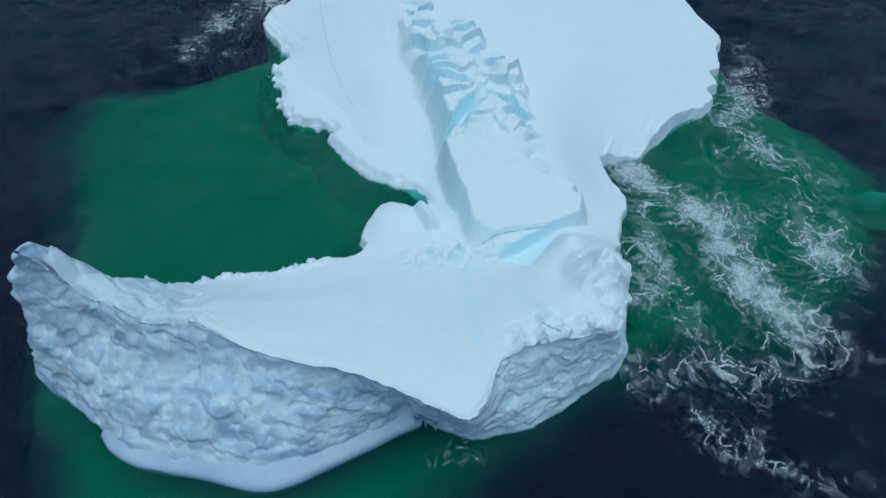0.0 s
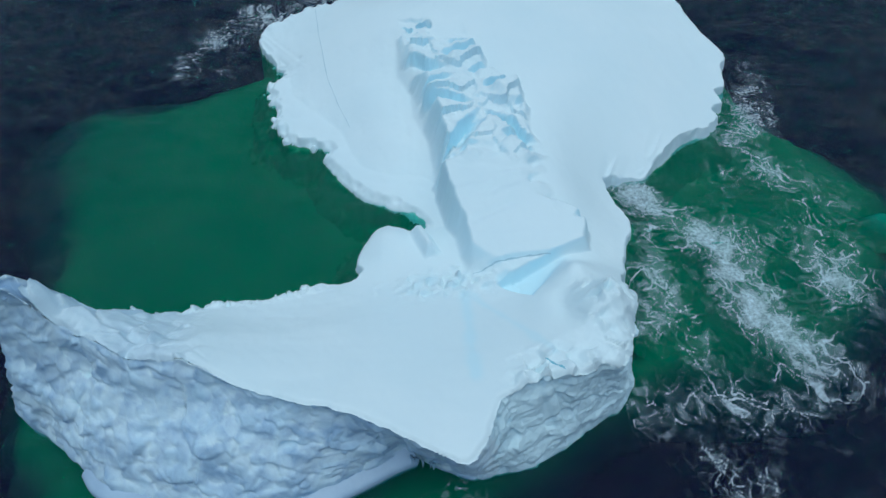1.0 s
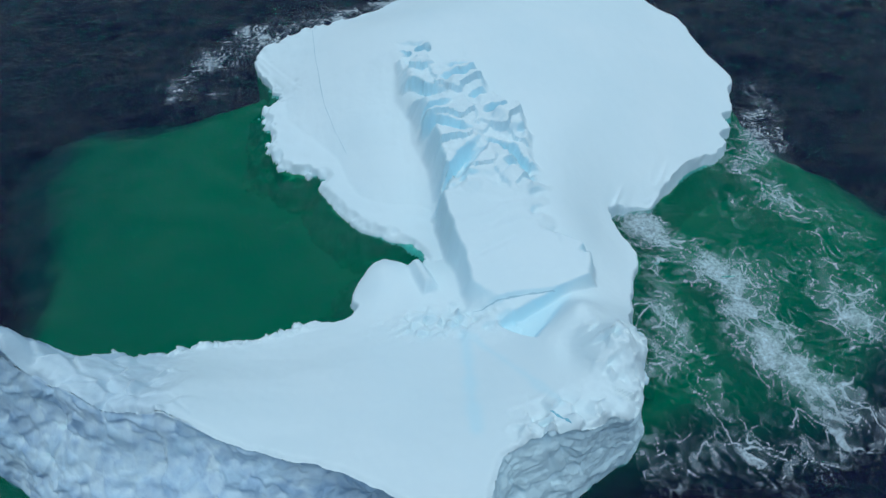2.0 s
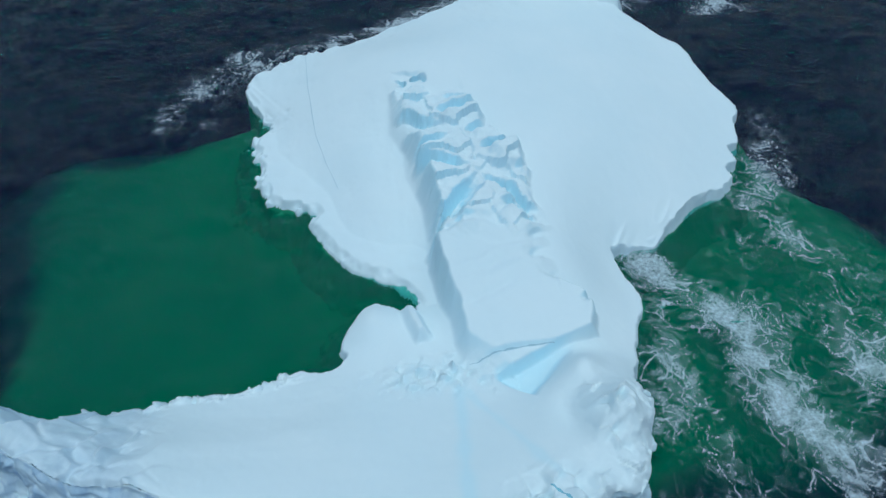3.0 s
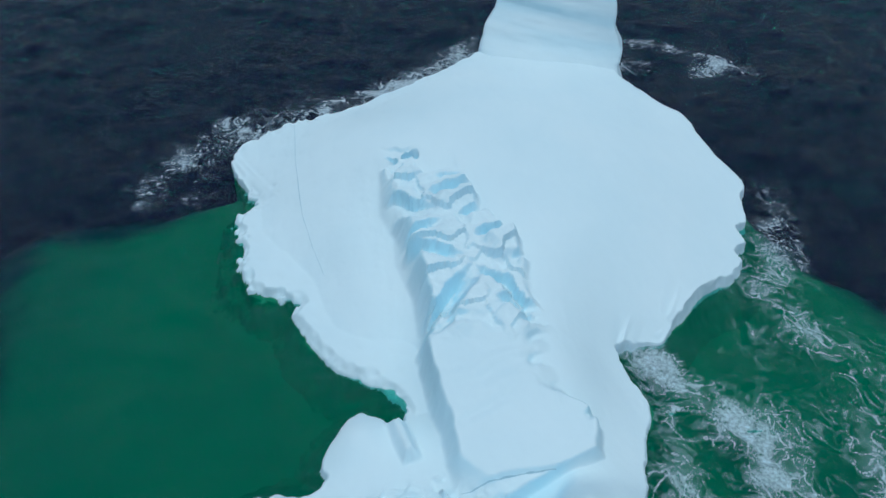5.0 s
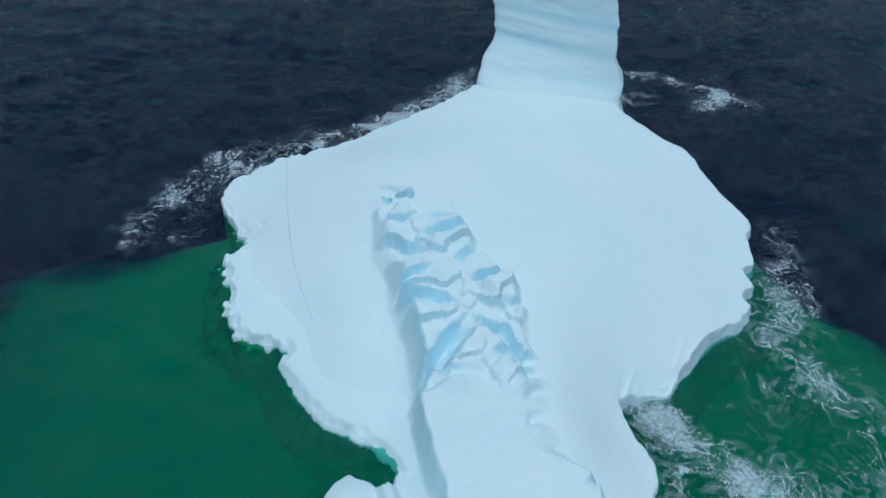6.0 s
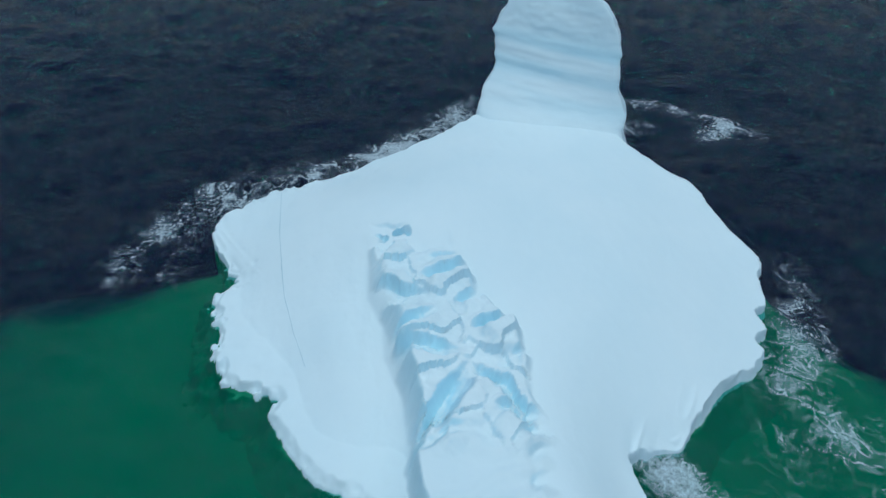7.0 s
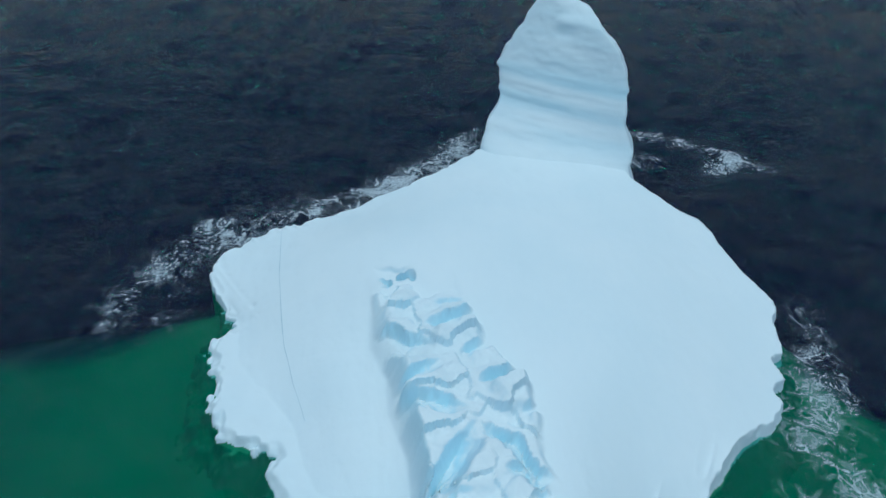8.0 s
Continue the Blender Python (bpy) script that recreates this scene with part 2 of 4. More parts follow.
ax = np.linspace(-4000, 4000, 33)
X, Y = np.meshgrid(ax, ax + 100)
seabed = mesh_from("seabed", np.stack([X, Y, X * 0 - 14.5], -1).reshape(-1, 3), grid_faces(33, 33), deep)
tagged(seabed, "black blue depth below the sea surface", "water depth", kind="structure")

# ---------------------------------------------------------------- iceberg: plan in (x, y, steepness of the flank)
BAY = [(-36.6, 45.8, 5), (-34.7, 47.2, 5), (-29.3, 48.6, 5), (-24.6, 49.3, 5), (-18.7, 52.2, 5), (-12.2, 54.4, 5), (-12.5, 57.1, 4),
       (-11.4, 60.4, 4), (-8.4, 63.2, 4), (-5.6, 62.6, 5), (-3.4, 61.9, 5), (-2.6, 63.6, 5), (-5.6, 67.3, 5), (-10.8, 69.4, 5), (-16.2, 74.4, 5), (-19.5, 79.3, 5)]
NORTH_WEST = [(-18.9, 82.1, 5), (-21.9, 82.4, 5), (-26.4, 84.6, 6), (-30.9, 89.4, 6), (-30.5, 91.7, 6), (-32.5, 96.8, 6), (-33.0, 102.2, 6), (-30.0, 104.5, 6),
              (-32.6, 106.7, 6), (-36.6, 113.5, 6), (-37.9, 118.8, 6), (-32.9, 124.3, 6), (-27.4, 127.6, 6), (-15.9, 131.8, 6), (-12.4, 134.5, 6), (0, 142.8, 6),
              (4, 146.1, 6), (10.3, 151.8, 6), (12, 160, 6), (20, 169, 6), (34, 167, 6), (42, 157, 6)]
EAST = [(41, 146, 6), (39.6, 141, 6), (42.6, 136.3, 6), (46.7, 131.2, 6), (50.5, 126.8, 6), (53.8, 115.8, 6), (55.4, 112, 6), (55.7, 107.3, 6), (54.1, 104, 6),
        (53.5, 98.2, 5), (51.0, 97.1, 5), (51.5, 94, 5), (49.0, 91.7, 5), (49.2, 88.4, 4), (39.6, 81.9, 4), (35.2, 77.0, 4), (32.5, 74.6, 5), (29.7, 74.2, 6), (25.8, 72.6, 6)]
SOUTH = [(27.3, 67.5, 4), (28.8, 63.2, 4), (27.1, 60.2, 4), (25.2, 53.8, 5), (23.6, 47, 6), (22.0, 42, 9), (20.8, 38.3, 6), (19.2, 34.8, 6), (16.5, 34.2, 6), (13.7, 32.9, 6), (10.7, 32.8, 6),
         (6.4, 31.2, 6), (5.4, 29.8, 6), (4.5, 26.6, 6), (2.5, 24.0, 6), (-0.8, 25.4, 6), (-4.2, 27.2, 6), (-9.6, 29.6, 6), (-14.5, 30.7, 6), (-18.3, 31.8, 6), (-22.4, 33.1, 6),
         (-26.4, 34.5, 6), (-32.0, 34.8, 6), (-36.2, 36.3, 6), (-39.8, 37.3, 6), (-41.4, 38.6, 6), (-40.6, 40.2, 6), (-39.0, 41.0, 6), (-37.3, 42.4, 6)]
SHORE = rounded(BAY + NORTH_WEST + EAST + SOUTH, 3)

# Heights of the snow surface: (x, y, z).
PLATEAU = [(-36, 117, 3.6), (-31, 103, 2.2), (-29, 91, 1.4), (-20, 84, 1.2), (-17, 77, 1.2), (-10, 71, 1.5), (-4, 66.5, 2.1), (-8, 80, 5.2), (-12, 92, 7.0), (-13, 104, 9.8),
           (-17, 116, 9.4), (-25, 108, 6.0), (-15, 130, 6.3), (-27, 125, 5), (0, 141, 7.6), (10, 150, 8.4), (25, 146, 9.0), (39, 141, 8.6), (49, 125, 6), (54, 110, 4.2), (52, 98, 3.4)]
EASTERN = [(47, 89, 3.2), (36, 79, 3.3), (30, 76, 3.4), (26, 71, 3.2), (18, 80, 9.2), (19, 90, 10.2), (18, 105, 11.4), (7, 112, 12.2), (-8, 109, 12.2), (0, 122, 11.2), (35, 95, 7.6), (38, 112, 8.2), (25, 128, 10.2),
           (22, 70, 5.5), (24, 64, 4.2), (27, 61, 2.8), (10, 70, 8.0), (8, 90, 9.5), (17.5, 66, 8.4), (18.6, 62.5, 7.2)]
TERRACE = [(-12, 56, 2.3), (-8, 60, 3.6), (-4, 57, 4.2), (2, 51, 5.6), (7.5, 46.5, 7.6), (14, 47, 9.2), (18.7, 44.6, 12.6), (11, 35.6, 12.5), (2.6, 25.5, 13.3), (-9.6, 29.8, 12.4), (-18.3, 32.1, 11.8),
           (-26.2, 35, 13.0), (-31, 37.2, 12.8), (-30, 46.5, 5.0), (-20, 50.2, 2.8), (-22, 43, 6.8), (-10, 42, 7.6), (0, 40, 8.6), (-5, 50, 4.6), (24, 40, 10.5), (24.5, 47, 8.6), (25, 54, 4.4)]
PEAK = [(-36.2, 36.6, 14.6), (-39.8, 37.6, 16.8), (-41.2, 39, 19.6), (-39.2, 40.6, 15.2), (-37.4, 41.8, 11.8), (-36, 42.5, 9.8), (-32, 35, 14.0), (-33.5, 39, 12.0), (-37, 39.3, 13.8), (-35.5, 45, 6.4)]

STEP = 0.19
gx, gy = np.arange(-57, 60, STEP), np.arange(14, 173, STEP)
X, Y = np.meshgrid(gx, gy)


def patch_of(weight, size, turn=1.0, seed=0):
    """Split faces of the given size, worked out only where the weight counts."""
    out = np.zeros(X.shape)
    m = weight > 0.01
    out[m] = flakes(X[m] / size, Y[m] / (size * turn), 0 * X[m], seed=seed)
    return out


def shore(x, y):
    """Distance inside the uneven, scalloped shoreline, with flank values and how far from the sheer south."""
    calm = smooth(43.6, 45.2, y)
    teeth = 0.35 - 0.25 * smooth(25, 35, x) + 0.55 * smooth(-17, -22, x) * smooth(80, 83, y) * (1 - smooth(104, 110, y))
    wx = x + calm * (0.9 * fbm(x / 6, y / 6, octaves=4, seed=21) + teeth * value_noise(x / 1.1, y / 1.1, seed=23))
    wy = y + calm * (0.9 * fbm(x / 6, y / 6, octaves=4, seed=22) + teeth * value_noise(x / 1.1, y / 1.1, seed=24))
    d, values = coast(SHORE, wx, wy)
    return d + (0.15 + 0.3 * fbm(x / 1.7, y / 1.7, octaves=3, seed=25)) * (1 - calm), values, calm


sd, (steep,), calm = shore(X, Y)
top = spread(PLATEAU + EASTERN + TERRACE + PEAK, X, Y)
top += 0.20 * fbm(X / 6.5, Y / 3.6, octaves=3, seed=37) * (1 - smooth(50, 56, Y)) * smooth(24, 28, Y)
top += 0.35 * fbm(X / 14, Y / 14, octaves=3, seed=31) + 0.10 * fbm(X / 2.2, Y / 4.0, octaves=4, seed=32)
flutes = np.abs(value_noise((0.9 * X - 0.45 * Y) / 1.7, (0.45 * X + 0.9 * Y) / 9, seed=33))
top -= 0.8 * flutes * smooth(4.5, 0.3, sd) * smooth(24, 27, X) * (1 - smooth(33, 39, X)) * smooth(70, 74, Y)
top -= 0.7 * np.abs(value_noise((0.8 * X + 0.6 * Y) / 1.5, (0.6 * X - 0.8 * Y) / 8, seed=34)) * smooth(4, 0.5, sd) * smooth(-16, -20, X) * (Y > 78)


def line_at(pairs, y):
    a = np.array(pairs)
    return np.interp(y, a[:, 0], a[:, 1])


# The broken ridge: a spine of snow between two lines, bitten into from both sides.
LEFT = [(46, 4.2), (50, 3.6), (53, 3.2), (60, 1.4), (70, -1.6), (75, -1.4), (80, -2.4), (85.3, -4.9), (90, -5.4), (95, -8.0), (100, -8.6), (107, -9.0)]
RIGHT = [(50, 20), (56.5, 20.4), (60, 20.4), (61.5, 18.2), (63.2, 16.6), (66.6, 15.2), (69.7, 15.4), (73, 16.0), (77, 14.4), (83, 14.2), (89, 11.8), (93.5, 8.0), (98.7, 6.6), (103, 5.0), (107, 4.0)]
CREST = [(46, 6.8), (50, 7.9), (56, 9.2), (62, 9.8), (70, 10.2), (78, 11.2), (90, 11.6), (98, 11.6), (103, 11.2), (107, 10.2)]
# Fracture scarps: outer end (x, y), inner end (x, y), run in front of the scarp, depth.
BITES = [(-8.6, 105.2, -5.6, 104.6, 2.4, 2.6), (-3.9, 105.8, -2.0, 105.4, 1.8, 1.8), (-8.0, 96.0, -0.2, 93.4, 4.2, 2.6), (-4.6, 86.2, 1.2, 89.7, 2.2, 1.7), (-2.6, 85.0, 4.4, 83.8, 3.0, 2.0), (1.2, 74.8, 5.4, 80.5, 3.4, 2.6), (-3.2, 72.6, 3.6, 76.0, 2.2, 0.9), (-2.6, 69.9, 5.6, 72.6, 1.8, 0.8),
         (5.6, 98.9, 0.0, 96.3, 2.6, 2.0), (4.6, 101.2, 0.8, 100.2, 1.6, 0.9), (7.4, 93.6, 4.6, 91.9, 2.2, 1.7), (11.2, 89.4, 7.0, 87.1, 2.6, 2.3), (14.0, 83.6, 11.8, 82.6, 1.6, 0.9), (13.2, 76.4, 7.4, 81.1, 2.4, 2.0),
         (12.4, 74.9, 9.2, 75.1, 2.2, 2.0), (15.6, 73.7, 12.2, 72.6, 2.0, 1.6), (15.2, 70.4, 12.6, 69.6, 1.7, 1.1), (15.0, 67.4, 12.4, 66.5, 1.7, 0.9), (16.8, 63.9, 14.8, 63.2, 1.5, 0.7), (21.0, 60.6, 18.2, 59.7, 1.6, 0.6)]
wob = 0.7 * fbm(X / 3.5, Y / 3.5, octaves=3, seed=41)
jag = 0.9 * fbm(X / 2.4, Y / 2.4, octaves=5, gain=0.6, seed=43)
zc = line_at(CREST, Y)
broke = smooth(68.0, 72.5, Y)
bite, scarp, lip = np.zeros(X.shape), np.zeros(X.shape), np.zeros(X.shape)
nearest, block, shift = np.full(X.shape, 1e9), np.zeros(X.shape, int), np.zeros(X.shape)
for number, (x0, y0, x1, y1, run, deep_m) in enumerate(BITES):
    ex, ey = x1 - x0, y1 - y0
    ln = np.hypot(ex, ey)
    ex, ey = ex / ln, ey / ln
    fx_, fy_ = (ey, -ex) if ex > 0 else (-ey, ex)
    px, py = X - x0 + 0.8 * jag, Y - y0 + 1.1 * jag
    v, u = (px * ex + py * ey) / ln, px * fx_ + py * fy_ + 0.5 * np.sin(3.0 * (px * ex + py * ey) / ln)
    span = smooth(-0.55, -0.15, v) * (1 - smooth(0.65, 1.25, v))
    drop = deep_m * span * smooth(-0.15, 0.5, u) * (1 - 0.45 * np.clip((u - 0.5) / (0.5 * run), 0, 1)) * (1 - smooth(0.55 * run, run, u))
    bite = np.maximum(bite, drop)
    scarp = np.maximum(scarp, span * smooth(-0.35, 0.05, u) * (1 - smooth(0.5, 0.5 + 0.45 * run, u)) * min(1.0, 0.25 + 0.3 * deep_m))
    lip = np.maximum(lip, 0.16 * deep_m * span * np.exp(-((u + 0.7) / 0.9) ** 2))
    past = u - 1.1 * run
    lip = np.maximum(lip, 0.38 * deep_m * span * np.exp(-(np.where(past < 0, past / 0.6, past / 2.2)) ** 2))
    apart = np.abs(u - 1.2) + 6 * np.maximum(np.abs(v - 0.5) - 0.5, 0)
    apart = apart + 0.8 * jag
    block = np.where(apart < nearest, number, block)
    shift = np.where(apart < nearest, 0.9 * ((0.618 * number) % 1 - 0.5) + 0.10 * u + 0.5 * ((0.38 * number) % 1 - 0.5) * (v - 0.5), shift)
    nearest = np.minimum(nearest, apart)
block = np.where(broke > 0.5, block, -1)
xl = line_at(LEFT, Y) + 0.7 * wob + 0.45 * bite - 0.5 * lip + 0.6 * smooth(78, 86, Y)
xr = line_at(RIGHT, Y) + 0.6 * wob - 0.45 * bite + 1.0 * lip
across = (X - xl) / (xr - xl)
front = 49.2 + 0.47 * (X - 6.8) + 0.35 * wob
edge_in = np.minimum(np.minimum((X - xl) / (1.5 + 1.3 * broke + 5 * (1 - smooth(50, 55, Y))), (xr - X) / (1.6 + 2.6 * smooth(60, 63, Y) * (1 - smooth(70, 76, Y)))),
                     np.minimum((Y - front) / (0.9 + 5.0 * (1 - smooth(4.5, 7.0, X))), (107.4 + 1.2 * value_noise(X / 1.5, Y / 9, seed=49) + wob - Y) / (0.9 + 6 * smooth(-4.0, 1, X))))
on_ridge = smooth(0, 1, edge_in)
rift = 0.17 * np.sin((Y - 0.30 * X) * 1.7 + 2.4 * value_noise(X / 5, Y / 5, seed=46)) * smooth(60, 64, Y) * (1 - smooth(73, 76, Y))
rift -= 0.30 * np.exp(-((Y - 58.2 - 0.55 * (X - 4.0)) / 0.7) ** 2) * smooth(3, 5, X) * (1 - smooth(9, 11, X))
shift = np.clip(shift, -0.7, 0.7) * broke * smooth(8, 4, nearest)
ridge = zc - bite + lip + shift + rift + 0.22 * fbm(X / 3, Y / 3, octaves=3, seed=47) + 0.9 * broke * fbm(X / 4.5, Y / 4.5, octaves=3, seed=48) + 0.4 * broke * fbm(X / 1.9, Y / 1.9, octaves=3, seed=36)
# the slice that has settled in front of the open crack
settled = smooth(0.25, -0.15, Y - 51.6 - 0.19 * (X - 4.6) - 0.25 * np.sin((X - 4.6) / 3.2))
ridge -= 0.55 * settled * smooth(3.5, 5.5, X)
# trough along the western foot of the ridge
foot = X - (line_at(LEFT, Y) - 0.2)
trough = 1.5 * np.exp(-(np.where(foot < 0, foot / 5.5, foot / 1.6)) ** 2) * smooth(58, 66, Y) * (1 - smooth(96, 106.5, Y + wob))
base = np.maximum(top - trough, SEA + 0.40 + 1.2 * smooth(0.0, 1.6, sd) + 0.25 * fbm(X / 5, Y / 5, octaves=3, seed=35))
# the blue hollow between the split front and its mound
rim = np.minimum(0.64 * (Y - 46.6 - 1.2 * (X - 11.7)), 0.81 * (Y - 48.7 + 0.72 * (X - 7.5))) + 0.3 * wob
hollow = smooth(-0.1, 1.3, rim) * smooth(1.6, 0.8, Y - front) * (1 - smooth(14.5, 17.5, X)) * smooth(6.4, 7.6, X)
base = base - hollow * np.maximum(base - 5.4 - 0.22 * np.maximum(X - 10, 0), 0)
snow_h = base + on_ridge * (np.maximum(ridge, np.where(scarp > 0.3, base - 2.0, base - 0.6)) - base)
flank = hollow * (1 - 0.5 * smooth(12, 16, X)) * (1 - smooth(0.9, 1.0, on_ridge))
# mound on the far side of the hollow
snow_h += 1.7 * (1 - on_ridge) * (1 - hollow) * np.exp(-((((X - 15.6) * 0.78 + (Y - 48.4) * 0.62) / 3.6) ** 2 + ((-(X - 15.6) * 0.62 + (Y - 48.4) * 0.78) / 1.7) ** 2))
# the dome and the fin beside the bay
snow_h += 2.0 * np.exp(-(((X + 8.2) / 3.2) ** 2 + ((Y - 58.8) / 3.2) ** 2))
fin = smooth(1.5, 0.3, np.abs(X + 2.6 + 0.42 * (Y - 59)) + 0.4 * wob) * smooth(3.9, 2.4, np.abs(Y - 59) + 0.6 * value_noise(X / 1.2, Y / 1.2, seed=50))
snow_h += 1.9 * fin
# tumbled lumps on the south-east shoulder
lump = np.exp(-(((X - 18.2) / 2.6) ** 2 + ((Y - 42.5) / 3.6) ** 2))
snow_h += lump * (1.6 + 1.5 * patch_of(lump, 2.2, 1.0, 53) + 1.7 * fbm(X / 2.8, Y / 2.8, octaves=4, seed=51)) - 1.1 * np.exp(-(((X - 14.4) / 1.6) ** 2 + ((Y - 42.5) / 3.0) ** 2)) + 0.9 * np.exp(-(((X - 15.8) / 2.2) ** 2 + ((Y - 49.5) / 3.2) ** 2))
hub = np.exp(-(((X - 0.5) / 6.5) ** 2 + ((Y - 50.3) / 2.2) ** 2))
snow_h += hub * (1.3 * patch_of(hub, 1.6, 0.8, 52) + 0.8 * fbm(X / 1.4, Y / 1.2, octaves=4, seed=54))
browside = smooth(5, 9, X) * (1 - smooth(44, 47, Y)) * smooth(6.5, 0.5, sd) * (Y < 48)
snow_h += browside * (0.8 * patch_of(browside, 1.9, 1.0, 57) + 0.6 * fbm(X / 1.4, Y / 1.4, octaves=3, seed=58))
# drifts on the southern arm
snow_h += 0.2 * np.exp(-((Y - 41 - 0.25 * (X + 20)) / 2.0) ** 2) * smooth(-34, -26, X) * (1 - smooth(-14, -6, X))
# rumpled ice where the arm rises to the horn, and its broken bay side
rumple = smooth(-24, -32, X + 0.5 * (Y - 38)) * (Y < 49)
snow_h += rumple * (1.1 * fbm(X / 3.2, Y / 3.2, octaves=5, seed=64) + 1.4 * patch_of(rumple, 3.0, 1.0, 65))
shards = smooth(2.4, 0.4, sd) * smooth(-15, -19, X) * (Y > 44) * (Y < 53)
snow_h += shards * (0.9 * np.maximum(0, fbm(X / 1.1, Y / 1.4, octaves=4, seed=66)) + 0.9 * patch_of(shards, 0.8, 1.2, 67))

# flanks
cliff = np.where(sd < 0, SEA + 0.1 + np.maximum((1.1 + 6 * smooth(104, 113, Y)) * sd, -7.0), SEA + 0.1 + steep * sd)
cliff += 0.25 * fbm(X / 1.5, Y / 1.5, octaves=2, seed=61) * smooth(0, 1, sd)
# rounded brow where snow meets the cliff
soft_k = 0.5
both = np.clip(0.5 + 0.5 * (cliff - snow_h) / soft_k, 0, 1)
H = cliff * (1 - both) + snow_h * both - soft_k * both * (1 - both)
H = np.where(calm < 0.5, snow_h - 0.4 * smooth(0.8, 0, sd) ** 2, H)
wall = np.where(calm < 0.5, 0.0, 1 - smooth(-0.2, 0.9, cliff - snow_h))

# relief across the surface, along its normal
gyy, gxx = np.gradient(H, STEP)
n = np.stack([-gxx, -gyy, np.ones_like(H)], -1)
n /= np.linalg.norm(n, axis=-1, keepdims=True)
sy, sx = np.gradient(sd, STEP)
brim = np.where((calm < 0.5) & (sd < 0), np.maximum(sd, -0.4), 0)
pts = np.stack([X - sx * brim, Y - sy * brim, H], -1)
slope = 1 - n[..., 2]
rough = 0.5 * np.maximum(wall, 0.0) * smooth(0.05, 0.25, slope) * smooth(0.2, 1.2, H - SEA)
m = rough > 0.01
q = pts[m]
a = facets(q[:, 0] / 3.0, q[:, 1] / 3.0, q[:, 2] / 2.4, seed=71)
b = facets(q[:, 0] / 1.25, q[:, 1] / 1.25, q[:, 2] / 1.0, seed=75)
c = fbm(q[:, 0] / 5.5, q[:, 1] / 5.5, q[:, 2] / 5.5, octaves=3, seed=79)
push = np.zeros(H.shape)
push[m] = rough[m] * (0.4 * (a - 0.55) + 0.16 * (b - 0.55) + 0.9 * c)
broken = on_ridge * smooth(0.15, 0.5, slope) * (Y > 66)
push += 0.22 * broken * fbm(X / 1.2, Y / 1.2, H / 1.2, octaves=3, seed=81)
pts = pts + n * push[..., None]

bare = np.clip(np.maximum(0.35 * rumple + 0.12 * wall * smooth(0.03, 0.2, slope), 0.2 * broken), 0, 1)
def streak(x0, y0, x1, y1, w):
    ex, ey = x1 - x0, y1 - y0
    u = np.clip(((X - x0) * ex + (Y - y0) * ey) / (ex * ex + ey * ey), 0, 1)
    d = np.hypot(X - x0 - u * ex, Y - y0 - u * ey) + 0.3 * value_noise(X / 2, Y / 2, seed=55)
    return np.exp(-(d / w) ** 2)


# bluer broken ice; steep and western ridge faces also take bluish shade as colour
blue = on_ridge * (0.65 * scarp * smooth(0.08, 0.5, slope) + (0.45 + 0.4 * broke * (across < 0.4)) * smooth(0.12, 0.5, slope) * (Y > 52)) + 0.75 * flank
blue = np.clip(np.maximum(blue, np.maximum(0.6 * streak(3.0, 48, 3.6, 34, 0.7), np.maximum(0.45 * streak(4, 47.5, 12, 36, 0.5), 0.5 * hub * (0.5 + fbm(X / 2, Y / 2, octaves=2, seed=56))))), 0, 1)

iceberg = tagged(new("iceberg"), "pale blue snow-topped iceberg afloat in dark green sea", "iceberg")
quads = grid_faces(len(gy), len(gx))
fc = pts.reshape(-1, 3)[quads].mean(1)
keep = (H.reshape(-1)[quads].max(1) > SEA - 6.4) & ((calm.reshape(-1)[quads[:, 0]] > 0.5) | (sd.reshape(-1)[quads].max(1) > 0))
pick = quads[:, 0]
f_wall = (wall.reshape(-1)[pick] > 0.5)
f_block = np.where((on_ridge.reshape(-1)[pick] > 0.3) & ~f_wall, np.where(block.reshape(-1)[pick] >= 0, block.reshape(-1)[pick] + 1, 0), -1)
south = fc[:, 1] < 63 - 0.1 * fc[:, 0]
flat_verts = pts.reshape(-1, 3)
seam = np.cross(np.gradient(pts, axis=1), np.gradient(pts, axis=0))
seam = (seam / (np.linalg.norm(seam, axis=-1, keepdims=True) + 1e-9)).reshape(-1, 3)
shading = [("bare", bare.reshape(-1)), ("blue", blue.reshape(-1))]


def ice_piece(name, mask, label=""):
    if mask.any():
        return part(mesh_from(name, flat_verts, quads[keep & mask], ice, shading, normals=seam), iceberg, label)


ice_piece("plateau", ~f_wall & (f_block < 0) & ~south, "smooth wind-packed snow plateau")
ice_piece("terrace", ~f_wall & (f_block < 0) & south, "smooth snow terrace with drifts")
washed = f_wall & (fc[:, 2] < SEA + 0.05)
ice_piece("ice_edge", f_wall & ~washed, "low broken edge at the water")
part(mesh_from("sunken_edge", flat_verts, quads[keep & washed], sunk), iceberg, "ice edge just under the water, tinted green for depth")
ice_piece("ridge_slab", f_block == 0, "large flat slab at the front of the ridge")
for k in range(1, len(BITES) + 1):
    ice_piece("ice_block", f_block == k)

